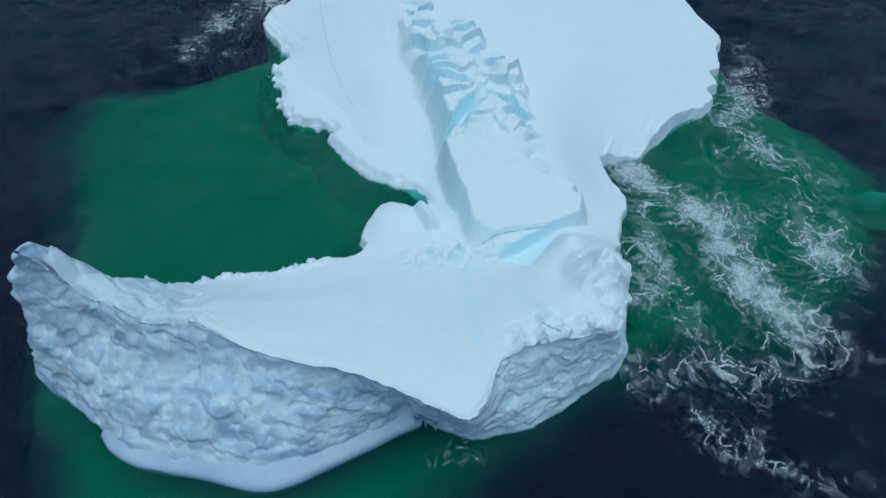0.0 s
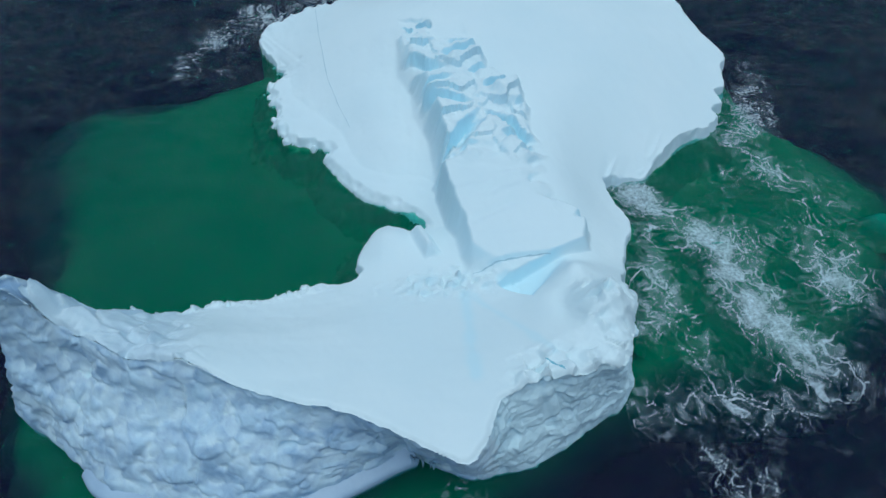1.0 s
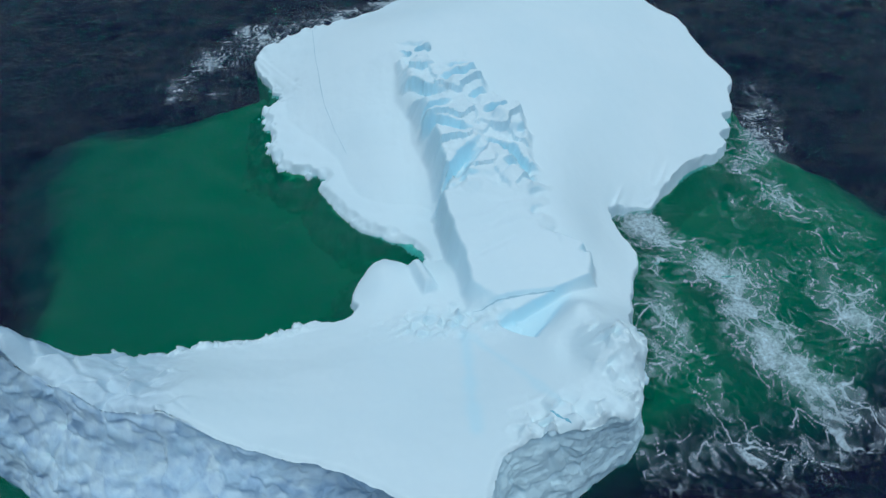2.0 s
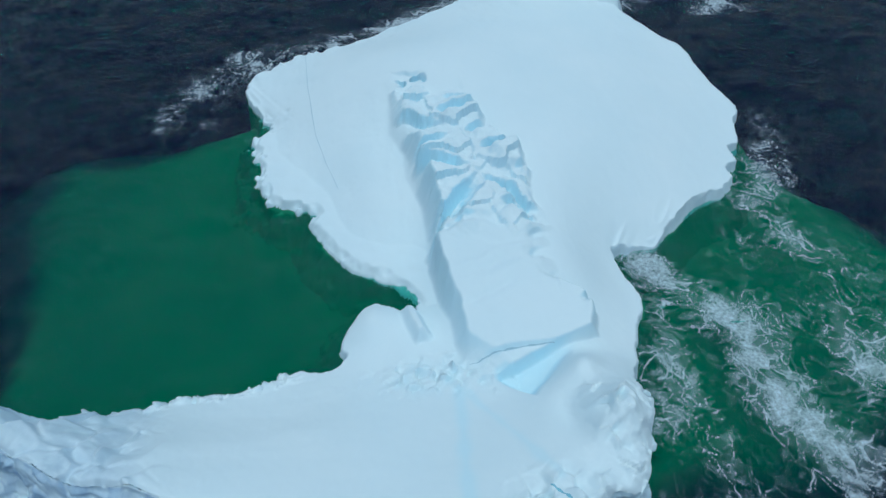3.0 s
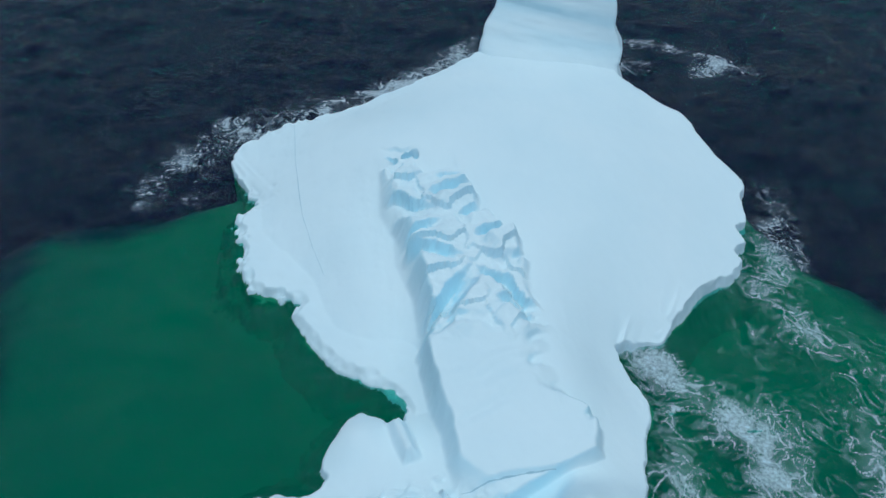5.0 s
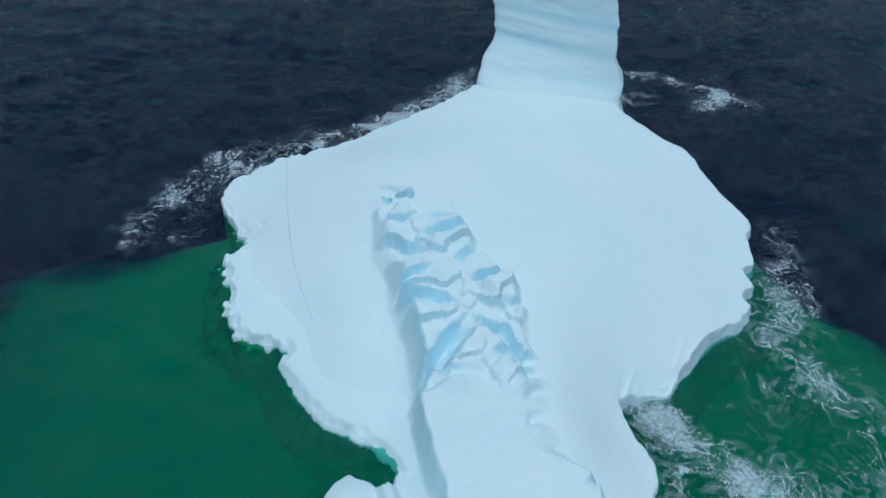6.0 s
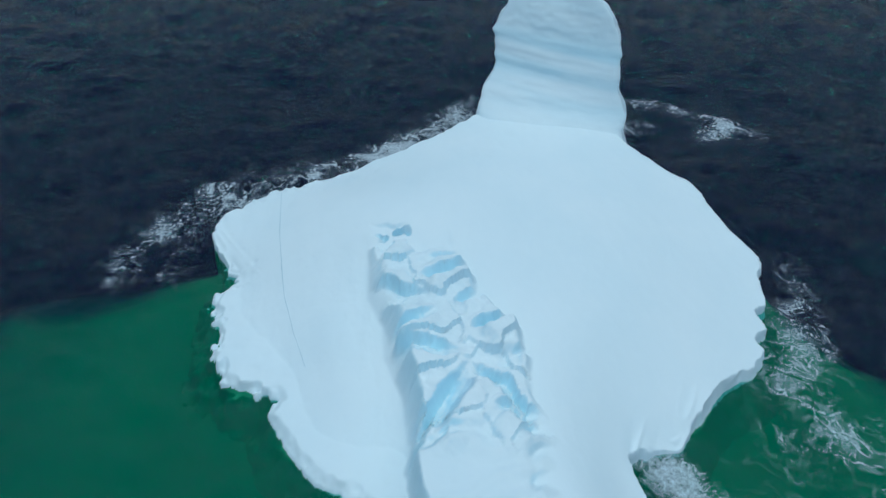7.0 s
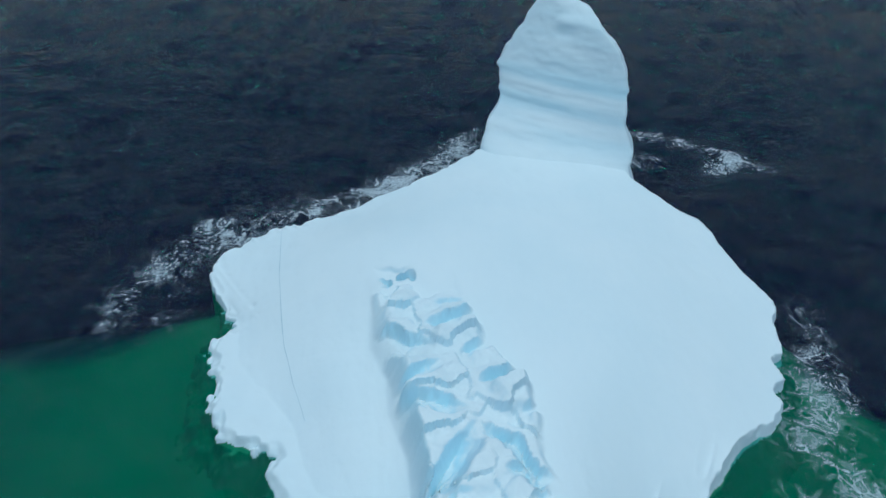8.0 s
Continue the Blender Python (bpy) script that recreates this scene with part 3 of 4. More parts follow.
# ---------------------------------------------------------------- southern cliff and horn: rows of brow (x, y, z) and foot (x, y, z)
HORN = [(-36.6, 43.4, 9.3, -35.6, 46.6, 0), (-37.4, 42.3, 11.4, -38.5, 45.6, 0), (-39.0, 41.0, 15.0, -41.5, 44.8, 0), (-40.8, 40.0, 18.4, -44.5, 43.4, 0), (-42.4, 39.4, 20.8, -47.2, 41.6, 0),
        (-44.0, 38.8, 20.6, -48.4, 39.2, 0), (-43.9, 37.8, 20.4, -49.6, 36.2, 0), (-42.8, 37.9, 20.6, -48.6, 33.2, 0), (-41.4, 37.7, 18.8, -45.2, 30.8, 0), (-39.9, 37.3, 16.8, -41.8, 28.4, 0.4), (-38.2, 36.9, 15.4, -38.4, 26.6, 1.0)]
CLIFF = [(-36.2, 36.2, 14.6, -35.8, 25.4, 1.2), (-32.0, 34.7, 14.0, -31.0, 24.0, 1.2), (-26.4, 34.4, 13.0, -26.4, 23.1, 1.2), (-22.4, 33.0, 12.4, -22.0, 22.7, 1.2), (-18.3, 31.9, 12.0, -18.4, 23.2, 1.2), (-14.5, 30.8, 12.2, -14.2, 24.5, 1.2),
         (-9.6, 29.7, 12.5, -9.4, 26.3, 1.2), (-6.8, 28.5, 12.7, -6.6, 27.4, 1.1), (-4.2, 27.2, 13.0, -3.6, 28.8, 0.8), (-0.8, 25.4, 13.2, 0.2, 27.9, 0)]
SHOULDER = [(2.5, 23.9, 13.3, 3.6, 26.4, 0), (4.6, 26.8, 13.0, 6.2, 26.8, 0), (5.5, 30.0, 12.8, 8.6, 27.5, 0), (6.6, 31.3, 12.7, 11.0, 28.6, 0), (10.7, 32.9, 12.5, 13.6, 30.2, 0), (13.7, 32.9, 12.0, 16.2, 32.0, 0),
            (16.5, 34.2, 11.5, 18.6, 33.6, 0), (19.2, 34.8, 11.0, 21.2, 35.4, 0), (20.8, 38.3, 10.0, 22.8, 38.2, 0), (22.0, 42.0, 9.5, 23.4, 42.4, 0), (22.8, 46.0, 8.5, 23.8, 46.4, 0)]


def field(values, x, y):
    """Values of the snow grid at scattered places."""
    u = np.clip((x - gx[0]) / STEP, 0, len(gx) - 1.01)
    v = np.clip((y - gy[0]) / STEP, 0, len(gy) - 1.01)
    i, j = v.astype(int), u.astype(int)
    p, q = v - i, u - j
    return (values[i, j] * (1 - q) + values[i, j + 1] * q) * (1 - p) + (values[i + 1, j] * (1 - q) + values[i + 1, j + 1] * q) * p


def curtain(rows):
    """The broken ice face hung between brow and foot: places, faces and the row number of each face."""
    c = np.array(HORN + CLIFF + SHOULDER, float) + (0, 0, 0, 0, 0.4, SEA)
    t = np.arange(0, len(c) - 1 + 1e-6, 1 / 22)
    i = np.clip(t.astype(int), 0, len(c) - 2)
    f = (t - i)[:, None]
    a, b, d, e = c[np.maximum(i - 1, 0)], c[i], c[i + 1], c[np.minimum(i + 2, len(c) - 1)]
    line = 0.5 * (2 * b + (d - a) * f + (2 * a - 5 * b + 4 * d - e) * f * f + (3 * b - a - 3 * d + e) * f ** 3)
    horn = 1 - smooth(9.8, 11.2, t)
    line[:, 3:5] += smooth(22, 24, t)[:, None] * (0.5, -0.4)
    line[:, 2] += horn * (0.9 * fbm(line[:, 0] / 2.2, t / 40, octaves=3, seed=83))
    browz = field(snow_h, line[:, 0], line[:, 1]) - 0.45
    tip = smooth(1.5, 3.0, t) * (1 - smooth(6.5, 8.0, t))
    line[:, 2] = line[:, 2] * tip + browz * (1 - tip)
    brow, foot = line[:, None, :3], line[:, None, 3:]
    v = np.linspace(0, 1, rows)[None, :, None]
    way = np.where(v < 0.5, 2 * v * v, 1 - 2 * (1 - v) ** 2) * 0.35 + v * 0.65
    p = brow * (1 - v) + foot * v
    p[..., :2] = brow[..., :2] * (1 - way) + foot[..., :2] * way
    # the horn bulges over its own foot
    p[..., 0] -= 1.5 * tip[:, None] * np.exp(-((v[..., 0] - 0.27) / 0.17) ** 2)
    # lead-in under the snow behind the brow
    along = np.gradient(line[:, :2], axis=0)
    side = np.stack([-along[:, 1], along[:, 0]], -1)
    side /= np.linalg.norm(side, axis=1, keepdims=True) + 1e-9
    lead = []
    for d_in, drop in ((1.7, 1.4), (0.7, 0.8)):
        d_in = d_in * (1 - 0.2 * horn)
        x, y = line[:, 0] + side[:, 0] * d_in, line[:, 1] + side[:, 1] * d_in
        z = field(snow_h, x, y) * (1 - tip) + line[:, 2] * tip - drop
        lead.append(np.stack([x, y, z], -1)[:, None])
    low = foot.copy()
    low[..., 2] = foot[..., 2] - 0.5
    p = np.concatenate(lead + [p, low], 1)
    du, dv = np.gradient(p, axis=0), np.gradient(p, axis=1)
    n = np.cross(du, dv)
    n /= np.linalg.norm(n, axis=2, keepdims=True) + 1e-9
    q = p.reshape(-1, 3)
    shape = p.shape[:2]
    bend = 0.35 * fbm(q[:, 0] / 2.5, q[:, 1] / 2.5, q[:, 2] / 2.5, octaves=2, seed=70)
    big = flakes(q[:, 0] / 3.6 + bend, q[:, 1] / 3.6, q[:, 2] / 3.0 + bend, seed=71).reshape(shape)
    mid = flakes(q[:, 0] / 1.7 + bend, q[:, 1] / 1.7 + bend, q[:, 2] / 1.5, seed=81).reshape(shape)
    tiny = flakes(q[:, 0] / 0.8, q[:, 1] / 0.8, q[:, 2] / 0.7, seed=91).reshape(shape)
    swell = fbm(q[:, 0] / 6, q[:, 1] / 6, q[:, 2] / 5, octaves=3, seed=79).reshape(shape)
    w = np.linspace(0, 1, rows)
    fade = np.concatenate([[0.0, 0.0], smooth(0.0, 0.06, w) * (1 - 0.6 * smooth(0.9, 1.0, w)), [0.4]])[None, :]
    fade = np.maximum(fade, 0.5 * horn[:, None])
    chips = fbm(q[:, 0] / 1.3, q[:, 1] / 1.3, q[:, 2] / 1.0, octaves=4, gain=0.6, seed=87).reshape(shape)
    height = (0.55 * big + 0.24 * mid + 0.06 * tiny + 0.06 * chips + 1.2 * swell) * fade * (1 - 0.45 * smooth(20.5, 22.5, t)[:, None])
    flute = fbm(q[:, 0] / 1.3, q[:, 1] / 1.3, q[:, 2] / 2.6, octaves=4, gain=0.55, seed=89).reshape(shape)
    knob = flakes(q[:, 0] / 1.9, q[:, 1] / 1.9, q[:, 2] / 1.3, seed=88).reshape(shape)
    height = height + smooth(20.5, 22.5, t)[:, None] * fade * (0.22 * flute + 0.22 * knob)
    p = p - n * height[..., None]
    shade = np.repeat(1 - 0.95 * smooth(20.5, 22.5, t)[:, None], shape[1], 1)
    # light and dark of the tilted facets mottled into the bare-ice colour
    shade = np.clip(shade * (0.72 + 0.55 * mid + 0.35 * big + 0.25 * tiny), 0, 1)
    shade[:, :2] = horn[:, None]
    shade[:, 2] = 0.7 * shade[:, 3]
    k = grid_faces(*shape)
    return p.reshape(-1, 3), k, t[k[:, 0] // shape[1]], shade.ravel()


cliff_v, cliff_q, cliff_t, cliff_s = curtain(84)
for name, first, last, label in (("horn", -1, 10.5, "rough horn of ice at the end of the arm"), ("ice_cliff", 10.5, 20, "pitted grey blue ice cliff"), ("ice_shoulder", 20, 99, "faceted ice shoulder below the terrace")):
    here = (cliff_t >= first) & (cliff_t < last)
    part(mesh_from(name, cliff_v, cliff_q[here], ice, [("bare", cliff_s), ("blue", 0.4 * (cliff_s < 0.1))]), iceberg, label)

# smooth wave-cut ledge at the foot of the cliff: rows of inner and outer edge
LEDGE = [(-38.6, 27.0, -39.2, 26.4), (-35.8, 26.2, -37.4, 24.6), (-31.0, 24.8, -33.5, 22.9), (-26.4, 23.9, -26.8, 21.8), (-22.0, 23.5, -21.2, 20.5), (-18.4, 24.0, -17.6, 20.7), (-14.2, 25.2, -13.4, 22.6), (-9.4, 27.0, -8.6, 25.0), (-6.6, 28.2, -5.8, 26.5), (-3.2, 29.6, -2.6, 28.0)]
c = np.array(LEDGE, float) + (0, 0.4, 0, 0.4)
t = np.linspace(0, len(c) - 1.001, 260)
i = t.astype(int)
f = (t - i)[:, None]
a, b, d, e = c[np.maximum(i - 1, 0)], c[i], c[i + 1], c[np.minimum(i + 2, len(c) - 1)]
line = 0.5 * (2 * b + (d - a) * f + (2 * a - 5 * b + 4 * d - e) * f * f + (3 * b - a - 3 * d + e) * f ** 3)
prof = [(0.0, 1.5), (0.25, 1.35), (0.5, 1.15), (0.75, 0.95), (0.88, 0.8), (0.95, 0.6), (1.0, 0.25), (1.0, -0.2), (0.98, -0.7)]
rowsz = []
for w, zz_ in prof:
    px, py = line[:, 0] * (1 - w) + line[:, 2] * w, line[:, 1] * (1 - w) + line[:, 3] * w
    rowsz.append(np.stack([px, py, SEA + zz_ + 0.12 * fbm(px / 2.5, py / 2.5, octaves=3, seed=85)], -1))
lv = np.stack(rowsz, 1)
lq = grid_faces(len(t), len(prof))
ledge_ob = mesh_from("ledge", lv.reshape(-1, 3), lq, wet_ice)
part(ledge_ob, iceberg, "smooth wave-cut ledge at the waterline")

# icicles under the overhanging tip
random.seed(4)
for k in range(14):
    u = random.random()
    x, y, zt = -3.4 + 2.9 * u, 28.4 - 0.9 * u, 3.2 + 0.8 * random.random()
    ln, r = 1.0 + 1.3 * random.random(), 0.09 + 0.08 * random.random()
    ang8 = np.linspace(0, 2 * np.pi, 9)
    lev = np.linspace(0, 1, 7)[:, None]
    rad = r * (1 - lev) ** 0.8 * (1 + 0.2 * np.sin(9 * lev + k)) + 0.004
    iv = np.stack([x + rad * np.cos(ang8), y + rad * np.sin(ang8), zt - ln * lev + 0 * ang8], -1)
    part(mesh_from("icicle", iv.reshape(-1, 3), grid_faces(7, 9), ice, [("bare", np.ones(63)), ("blue", np.full(63, 0.3))]), iceberg)


# cracks and veins, laid into the snow
def strip(name, points, width, mat, lift, label, seed):
    p = np.array(points, float)
    u = np.linspace(0, len(p) - 1, 40 * (len(p) - 1) + 1)
    x, y = np.interp(u, np.arange(len(p)), p[:, 0]), np.interp(u, np.arange(len(p)), p[:, 1])
    x = x + 0.10 * fbm(u * 3, u * 0 + seed, octaves=3, seed=seed)
    y = y + 0.10 * fbm(u * 3, u * 0 + seed + 4.5, octaves=3, seed=seed)
    dx, dy = np.gradient(x), np.gradient(y)
    ln = np.hypot(dx, dy)
    w = width * (0.35 + 0.65 * np.sin(np.pi * np.clip(u / u[-1], 0.02, 0.98)) ** 0.5) * (0.75 + 0.5 * value_noise(u * 4, u * 0 + 2.5, seed=seed))
    rows = []
    for k in (-1, -0.4, 0.4, 1):
        qx, qy = x - dy / ln * w * k / 2, y + dx / ln * w * k / 2
        rows.append(np.stack([qx, qy, field(pts[..., 2], qx, qy) + lift * (1 if abs(k) < 1 else -1)], -1))
    v = np.stack(rows, 1)
    return part(mesh_from(name, v.reshape(-1, 3), grid_faces(len(x), 4), mat), iceberg, label)


strip("crack", [(-27.2, 125.6), (-24.0, 110.3), (-21.0, 98.1), (-18.4, 91.4), (-15.8, 86.0)], 0.16, crack_ice, 0.02, "thin dusty crack in the plateau snow", 301)
strip("crack", [(4.2, 51.4), (7.0, 52.15), (10.5, 52.85), (14.2, 53.4)], 0.22, crack_ice, 0.05, "open crack along the front slab", 302)
strip("vein", [(10.9, 35.0), (11.7, 34.2), (12.6, 33.3)], 0.45, vein, 0.05, "bright turquoise ice vein", 303)

# ---------------------------------------------------------------- spire at the northern end
SPIRE = [(3, 9.6, 149.5, 41.5, 139.5), (8.5, 10.3, 151.4, 40.2, 142.3), (12.2, 11.2, 154.5, 40.2, 145.0), (15.5, 14.0, 157.5, 38.8, 146.8), (18.5, 14.2, 159.4, 38.3, 148.0), (22, 13.4, 161.4, 38.4, 149.6),
         (26, 15.6, 162.4, 38.0, 151.0), (29, 17.6, 163.2, 36.0, 152.8), (32.4, 20.0, 163.8, 32.6, 156.0), (35, 21.8, 164.2, 31.4, 160.0), (36.2, 23.4, 164.0, 30.2, 161.5)]
sp = np.array(SPIRE)
levels, around = 110, 150
zz = np.linspace(3, 36.2, levels)
lx, ly, rx, ry = (np.interp(zz, sp[:, 0], sp[:, k]) for k in (1, 2, 3, 4))
ang = np.linspace(0, 2 * np.pi, around + 1)
cx, cy = (lx + rx) / 2, (ly + ry) / 2
hx, hy = (rx - lx) / 2, (ry - ly) / 2
thick = np.interp(zz, [3, 20, 30, 36.2], [17, 10, 6, 3])
ca, sa = np.cos(ang), np.sin(ang)
ca, sa = np.sign(ca) * np.abs(ca) ** 0.8, np.sign(sa) * np.abs(sa) ** 0.8
SX = cx[:, None] + hx[:, None] * ca + np.where(sa > 0, 0.3, 0.0) * thick[:, None] * sa
bow = 0.12 * thick[:, None] + 9.0 * (1 - smooth(3, 13, zz))[:, None] ** 1.6
SY = cy[:, None] + hy[:, None] * ca + np.where(sa > 0, thick[:, None] * sa, bow * sa)
SZ = np.repeat(zz[:, None], around + 1, 1) - 0.8 * ca
taper = 1 - smooth(0.96, 1.0, (zz - 3) / 33.2)[:, None] * 0.85
SX, SY = cx[:, None] + (SX - cx[:, None]) * taper, cy[:, None] + (SY - cy[:, None]) * taper
SX[:, -1], SY[:, -1], SZ[:, -1] = SX[:, 0], SY[:, 0], SZ[:, 0]
out_x, out_y = SX - cx[:, None], SY - cy[:, None] - thick[:, None] * 0.3
ol = np.hypot(out_x, out_y) + 1e-6
band = 0.5 * fbm(SX / 30, (SZ + 0.06 * SX) / 2.2, octaves=3, seed=91) * (1 - 0.7 * smooth(22, 26, SZ))
lumps = 0.8 * fbm(SX / 11, SY / 11, SZ / 3.4, octaves=4, seed=93) + 0.8 * smooth(21, 26, SZ) * fbm(SX / 5, SY / 5, SZ / 4, octaves=4, seed=95)
disp = np.where(np.arange(around + 1) == around, (band + lumps)[:, :1], band + lumps)
SX, SY = SX + out_x / ol * disp, SY + out_y / ol * disp
cap = np.stack([np.full(around + 1, cx[-1]), np.full(around + 1, cy[-1]), np.full(around + 1, 36.6)], -1)
sv = np.concatenate([np.stack([SX, SY, SZ], -1), cap[None]], 0)
nb = np.concatenate([smooth(10, 16, SZ) * 0.03, np.full((1, around + 1), 0.5)], 0)
bl = np.concatenate([np.clip(0.35 + 0.9 * fbm(SX / 40, (SZ + 0.05 * SX) / 2.6, octaves=2, seed=97), 0, 0.8) * smooth(8, 15, SZ) * (1 - 0.6 * smooth(20, 26, SZ)), np.zeros((1, around + 1))], 0)
spire = mesh_from("spire", sv.reshape(-1, 3), grid_faces(levels + 1, around + 1), ice, [("bare", nb.ravel()), ("blue", bl.ravel())])
part(spire, iceberg, "tall rounded ice spire with horizontal melt bands")

# ---------------------------------------------------------------- submerged foot of the berg
SHELF = [(-38, 117, 14), (-53, 113, 20), (-80, 106, 22), (-71, 74, 16), (-66, 62, 13), (-61, 43, 10), (-54, 30, 11), (-47, 20.5, 11), (-36.5, 13, 11), (-20, 13, 9), (-6, 17, 9), (2, 21.5, 8), (8, 26.5, 6),
         (16, 32, 5), (23, 37, 5), (33, 41, 7), (52, 43, 9), (64, 52, 9), (75, 64, 12), (84, 80, 22), (72, 95, 20), (61, 112, 14), (54, 121, 8), (38, 130, 5), (0, 128, 5), (-28, 122, 4)]
STEP2 = 0.7
hx_, hy_ = np.arange(-90, 100, STEP2), np.arange(2, 140, STEP2)
X2, Y2 = np.meshgrid(hx_, hy_)
w2 = 2.2 * fbm(X2 / 9, Y2 / 9, octaves=4, seed=101) + 0.4 * fbm(X2 / 2.6, Y2 / 2.6, octaves=2, seed=102)
sd2, (soft2,) = coast(rounded(SHELF, 4), X2 + w2, Y2 + w2)
z2 = -4.2 + 1.0 * fbm(X2 / 22, Y2 / 22, octaves=3, seed=103)
z2 = z2 - (10.6 - 1.0) * (1 - smooth(-0.6 * soft2, 0.7 * soft2, sd2))
z2 = z2 - 1.1 * smooth(-38, -66, X2)
off, _, _ = shore(X2, Y2)
rise = SEA - 2.4 - 0.8 * np.maximum(-off, 0) ** 0.7
z2 = z2 + np.maximum(rise - z2, 0) * smooth(-0.3 * soft2, 0.9 * soft2, sd2) * smooth(44, 48, Y2)
shelf_quads = grid_faces(len(hy_), len(hx_))
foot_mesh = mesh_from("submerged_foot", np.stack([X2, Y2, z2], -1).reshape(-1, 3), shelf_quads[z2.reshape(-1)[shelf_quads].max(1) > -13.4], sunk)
part(foot_mesh, iceberg, "submerged ice foot, tinted green and painted darker with depth")

# a pale knoll of the foot that comes close under the surface
kx, ky = np.meshgrid(np.linspace(56, 86, 60), np.linspace(56, 78, 44))
knoll = np.exp(-(((kx - 71) / 6.0) ** 2 + ((ky - 68) / 3.2) ** 2)) * (1 + 0.25 * fbm(kx / 3, ky / 3, octaves=3, seed=105))
part(mesh_from("sunken_knoll", np.stack([kx, ky, -6.0 + 5.8 * knoll], -1).reshape(-1, 3), grid_faces(44, 60)[knoll.reshape(-1)[grid_faces(44, 60)].max(1) > 0.25], sunk_pale), iceberg, "knoll of ice under the water, painted paler towards the surface")

# ---------------------------------------------------------------- foam
def foam_sheet(name, x0, x1, y0, y1, step, blobs, thin, seed, label, rich=1.0):
    fx, fy = np.arange(x0, x1, step), np.arange(y0, y1, step)
    X, Y = np.meshgrid(fx, fy)
    amount = np.zeros(X.shape)
    for bx, by, ra, rb, turn, k in blobs:
        c, s = np.cos(np.radians(turn)), np.sin(np.radians(turn))
        a, b = (X - bx) * c + (Y - by) * s, -(X - bx) * s + (Y - by) * c
        amount = np.hypot(amount, k * np.exp(-((a / ra) ** 2 + (b / rb) ** 2) / 2.3))
    wx = X + 3.0 * fbm(X / 9, Y / 9, octaves=2, seed=seed) + 1.3 * fbm(X / 3, Y / 3, octaves=3, seed=seed + 1)
    wy = Y + 3.0 * fbm(X / 9, Y / 9, octaves=2, seed=seed + 2) + 1.3 * fbm(X / 3, Y / 3, octaves=3, seed=seed + 3)
    patch = fbm(X / 7, Y / 7, octaves=3, seed=seed + 6)
    local = fbm(X / 2.0, Y / 2.0, octaves=3, seed=seed + 7)
    amount = np.clip(rich * amount * (1.0 + 0.9 * patch) - thin, 0, 1.6)
    # torn lace: warped cell walls drawn out along the drift, thicker where there is more foam
    ux, uy = 0.62 * wx - 0.78 * wy, 0.78 * wx + 0.62 * wy
    cover = np.zeros(X.shape)
    for scale, width, k in ((3.3, 0.036, 0.9), (1.8, 0.05, 0.8), (0.95, 0.07, 0.55)):
        one, two = cells(ux / (1.7 * scale), uy / scale, seed=seed + int(10 * scale))
        gaps = smooth(-0.25, 0.25, fbm(X / (1.1 * scale), Y / (1.1 * scale), octaves=3, seed=seed + int(70 * scale)) + 0.55 * amount - 0.30)
        thick = width * (0.35 + 0.9 * amount) * (1 + 0.8 * local)
        cover = np.maximum(cover, k * gaps * (1 - smooth(0.3, 1.5, (two - one) / np.maximum(thick, 0.01))))
    fleck = smooth(0.34, 0.5, fbm(wx / 1.1, wy / 0.8, octaves=3, seed=seed + 9) + 0.25 * amount)
    cover = np.maximum(cover, 0.35 * fleck) * smooth(0.05, 0.7, amount + 0.25 * local)
    # milky sheets with dark holes in the thick of it
    holes = smooth(-0.4, 0.3, fbm(wx / 1.5, wy / 1.1, octaves=3, seed=seed + 8) + 0.35 * (amount - 0.6))
    sheet = 0.26 * smooth(0.35, 1.35, amount + 0.5 * local + 0.25 * patch) * holes + 0.5 * smooth(0.95, 1.5, amount + 0.3 * local)
    cover = 1 - (1 - cover) * (1 - sheet)
    verts = np.stack([X, Y, waves(X, Y) + 0.07], -1).reshape(-1, 3)
    q = grid_faces(len(fy), len(fx))
    ob = mesh_from(name, verts, q[cover.reshape(-1)[q].max(1) > 0.02], foam_white, [("cover", cover.reshape(-1))])
    return tagged(ob, label, "sea foam", kind="stuff")


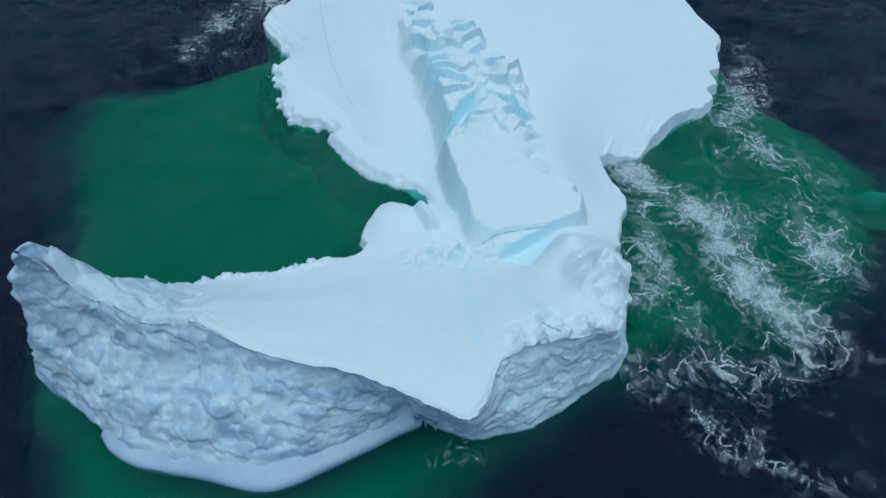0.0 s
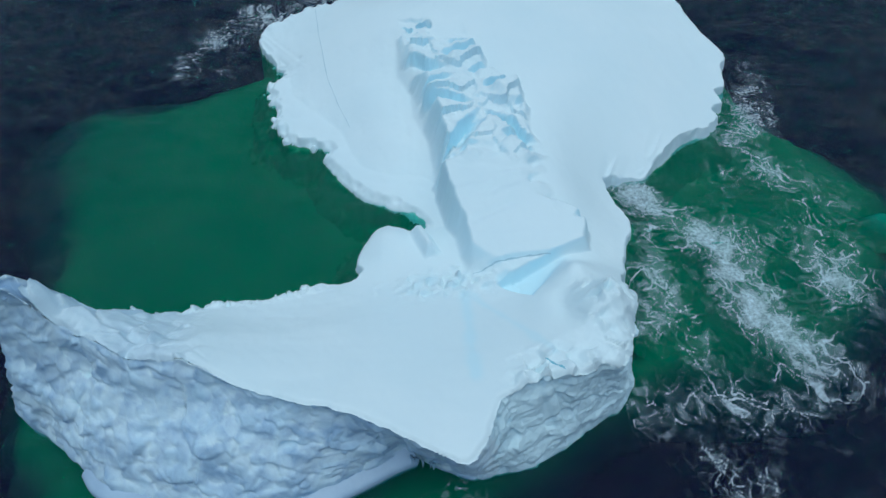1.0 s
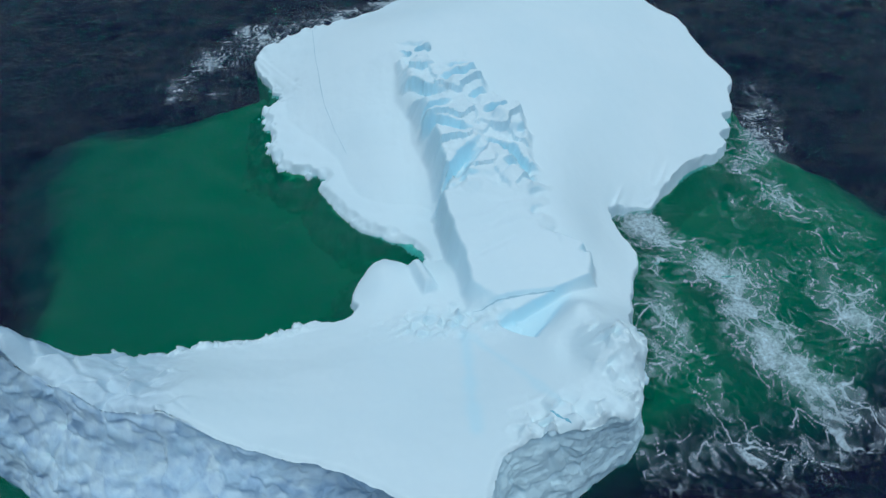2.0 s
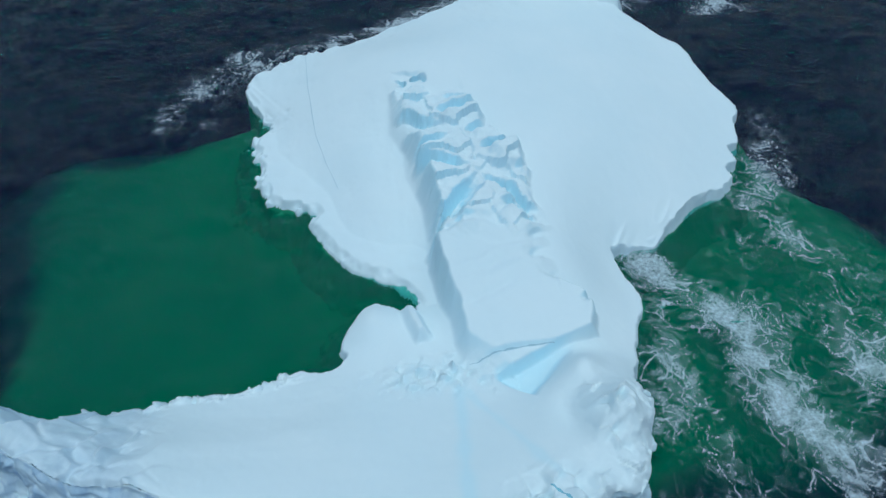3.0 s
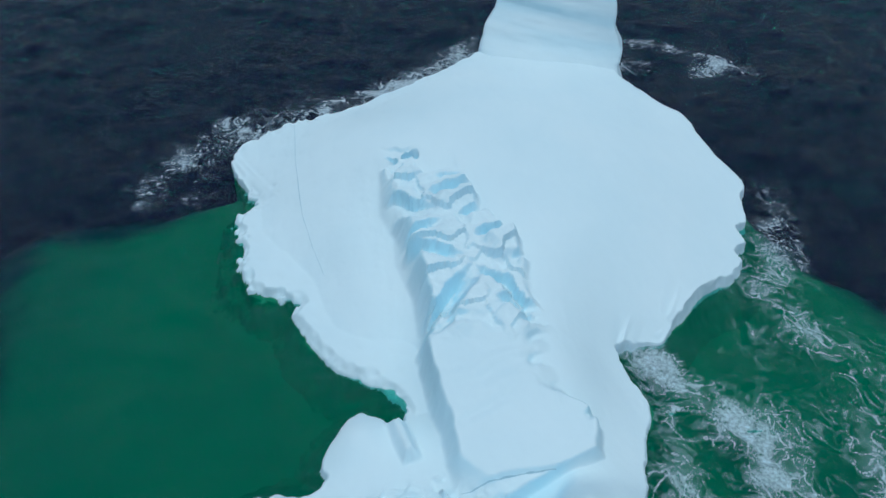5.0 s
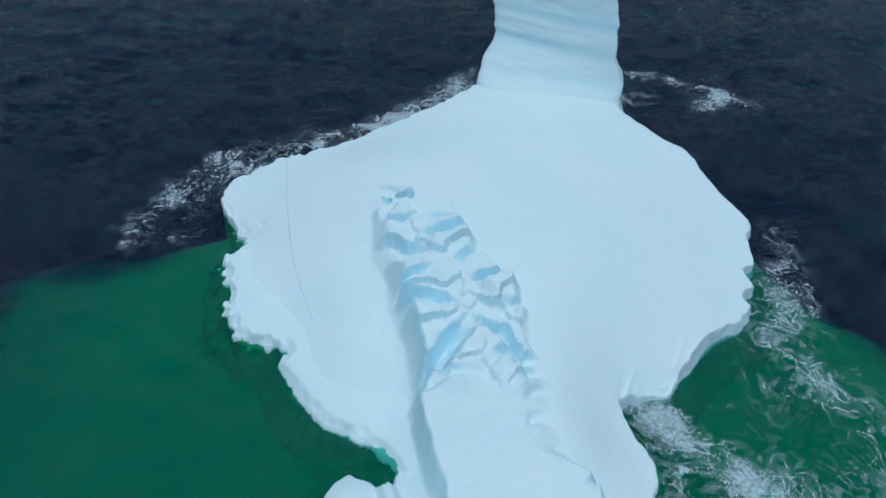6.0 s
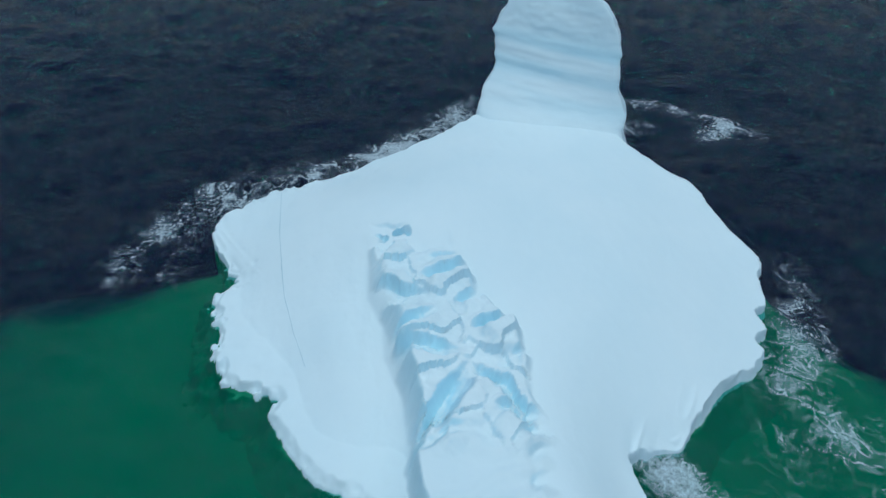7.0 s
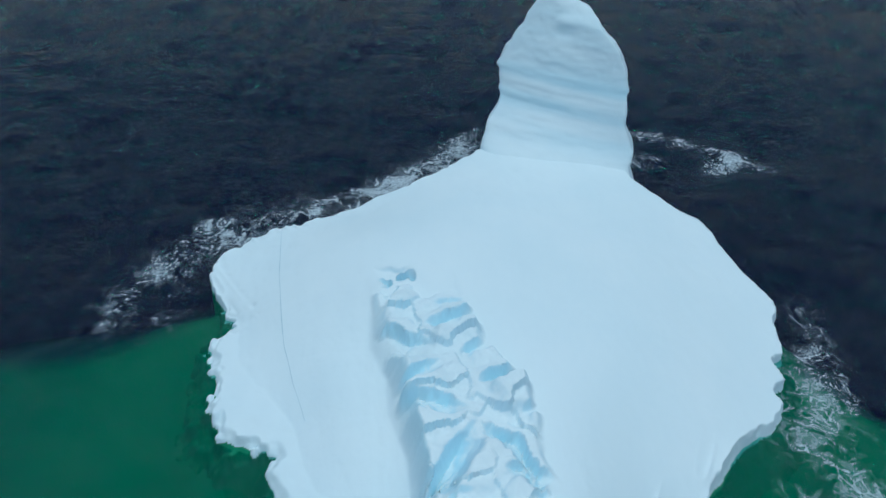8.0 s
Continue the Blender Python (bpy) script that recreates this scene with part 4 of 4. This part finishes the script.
foam_sheet("sea_foam", 22, 84, 14, 130, 0.155,
           [(31.5, 70.5, 3.5, 2, -50, 1.6), (36, 66.5, 5, 2.2, -45, 1.25), (40.5, 61, 5, 3, -50, 1.05), (41.5, 54.5, 5, 3.5, -70, 1.0), (44, 47.5, 5.5, 3.2, -45, 1.15), (47, 41.5, 4, 3, -60, 0.95), (41.8, 35, 4.5, 3, 20, 0.75), (30.5, 54, 3, 2.5, 0, 0.95),
            (30, 46.5, 4, 5, 0, 0.7), (31.5, 62, 3, 5, 0, 0.5), (52, 60, 9, 7, -40, 0.82), (56, 54, 4, 6, -60, 0.7), (49, 76, 5, 2.6, 10, 1.1), (50.5, 84.5, 3, 6, 10, 0.9), (56.5, 93, 4, 7, -30, 0.8), (59.5, 104, 3, 6, -20, 0.55), (60, 73, 7, 6, 0, 0.4),
            (31, 27, 3.5, 3.5, 0, 0.36), (36, 25.5, 5, 2, -25, 0.46), (42, 22, 5, 1.8, -25, 0.44), (45, 28, 2.5, 4, -60, 0.28), (53.5, 36, 5, 2, 0, 0.35), (24.5, 34.5, 3, 3, 0, 0.55), (34, 37, 6, 4.5, 0, 0.48), (66, 118, 7, 3, 60, 0.14), (78, 126, 6, 3, 60, 0.12)],
           0.07, 201, "white lacy foam drifting on green water")
foam_sheet("sea_foam", -62, 14, 100, 176, 0.26,
           [(-45, 119, 10, 4, 60, 0.5), (-38, 129, 8, 4, 30, 0.6), (-22, 138.5, 13, 3.5, 25, 0.68), (-24, 136, 4, 1.6, 30, 0.9), (-5, 150.5, 12, 3.5, 40, 0.62), (6, 164, 8, 3.5, 60, 0.52), (-51, 111, 4, 2.5, 60, 0.42), (-45, 96, 3, 2, 0, 0.24), (-42, 107, 2.5, 5, 10, 0.22)],
           0.02, 231, "thin white foam along the weather side of the ice", 1.6)
foam_sheet("sea_foam", 40, 80, 135, 182, 0.28, [(58, 166, 12, 2.4, -35, 0.7), (68, 157, 4, 3, 0, 0.8), (46, 158, 5, 2, 0, 0.6), (58, 145, 9, 5, 60, 0.2)], 0.02, 251, "white foam streak off the spire", 1.5)
foam_sheet("sea_foam", -6, 8, 19, 30, 0.16, [(0.3, 25.4, 2.0, 0.9, 40, 1.0), (2.2, 24.0, 1.6, 0.7, 20, 0.6)], 0.05, 271, "small splash of white foam below the ice tip")
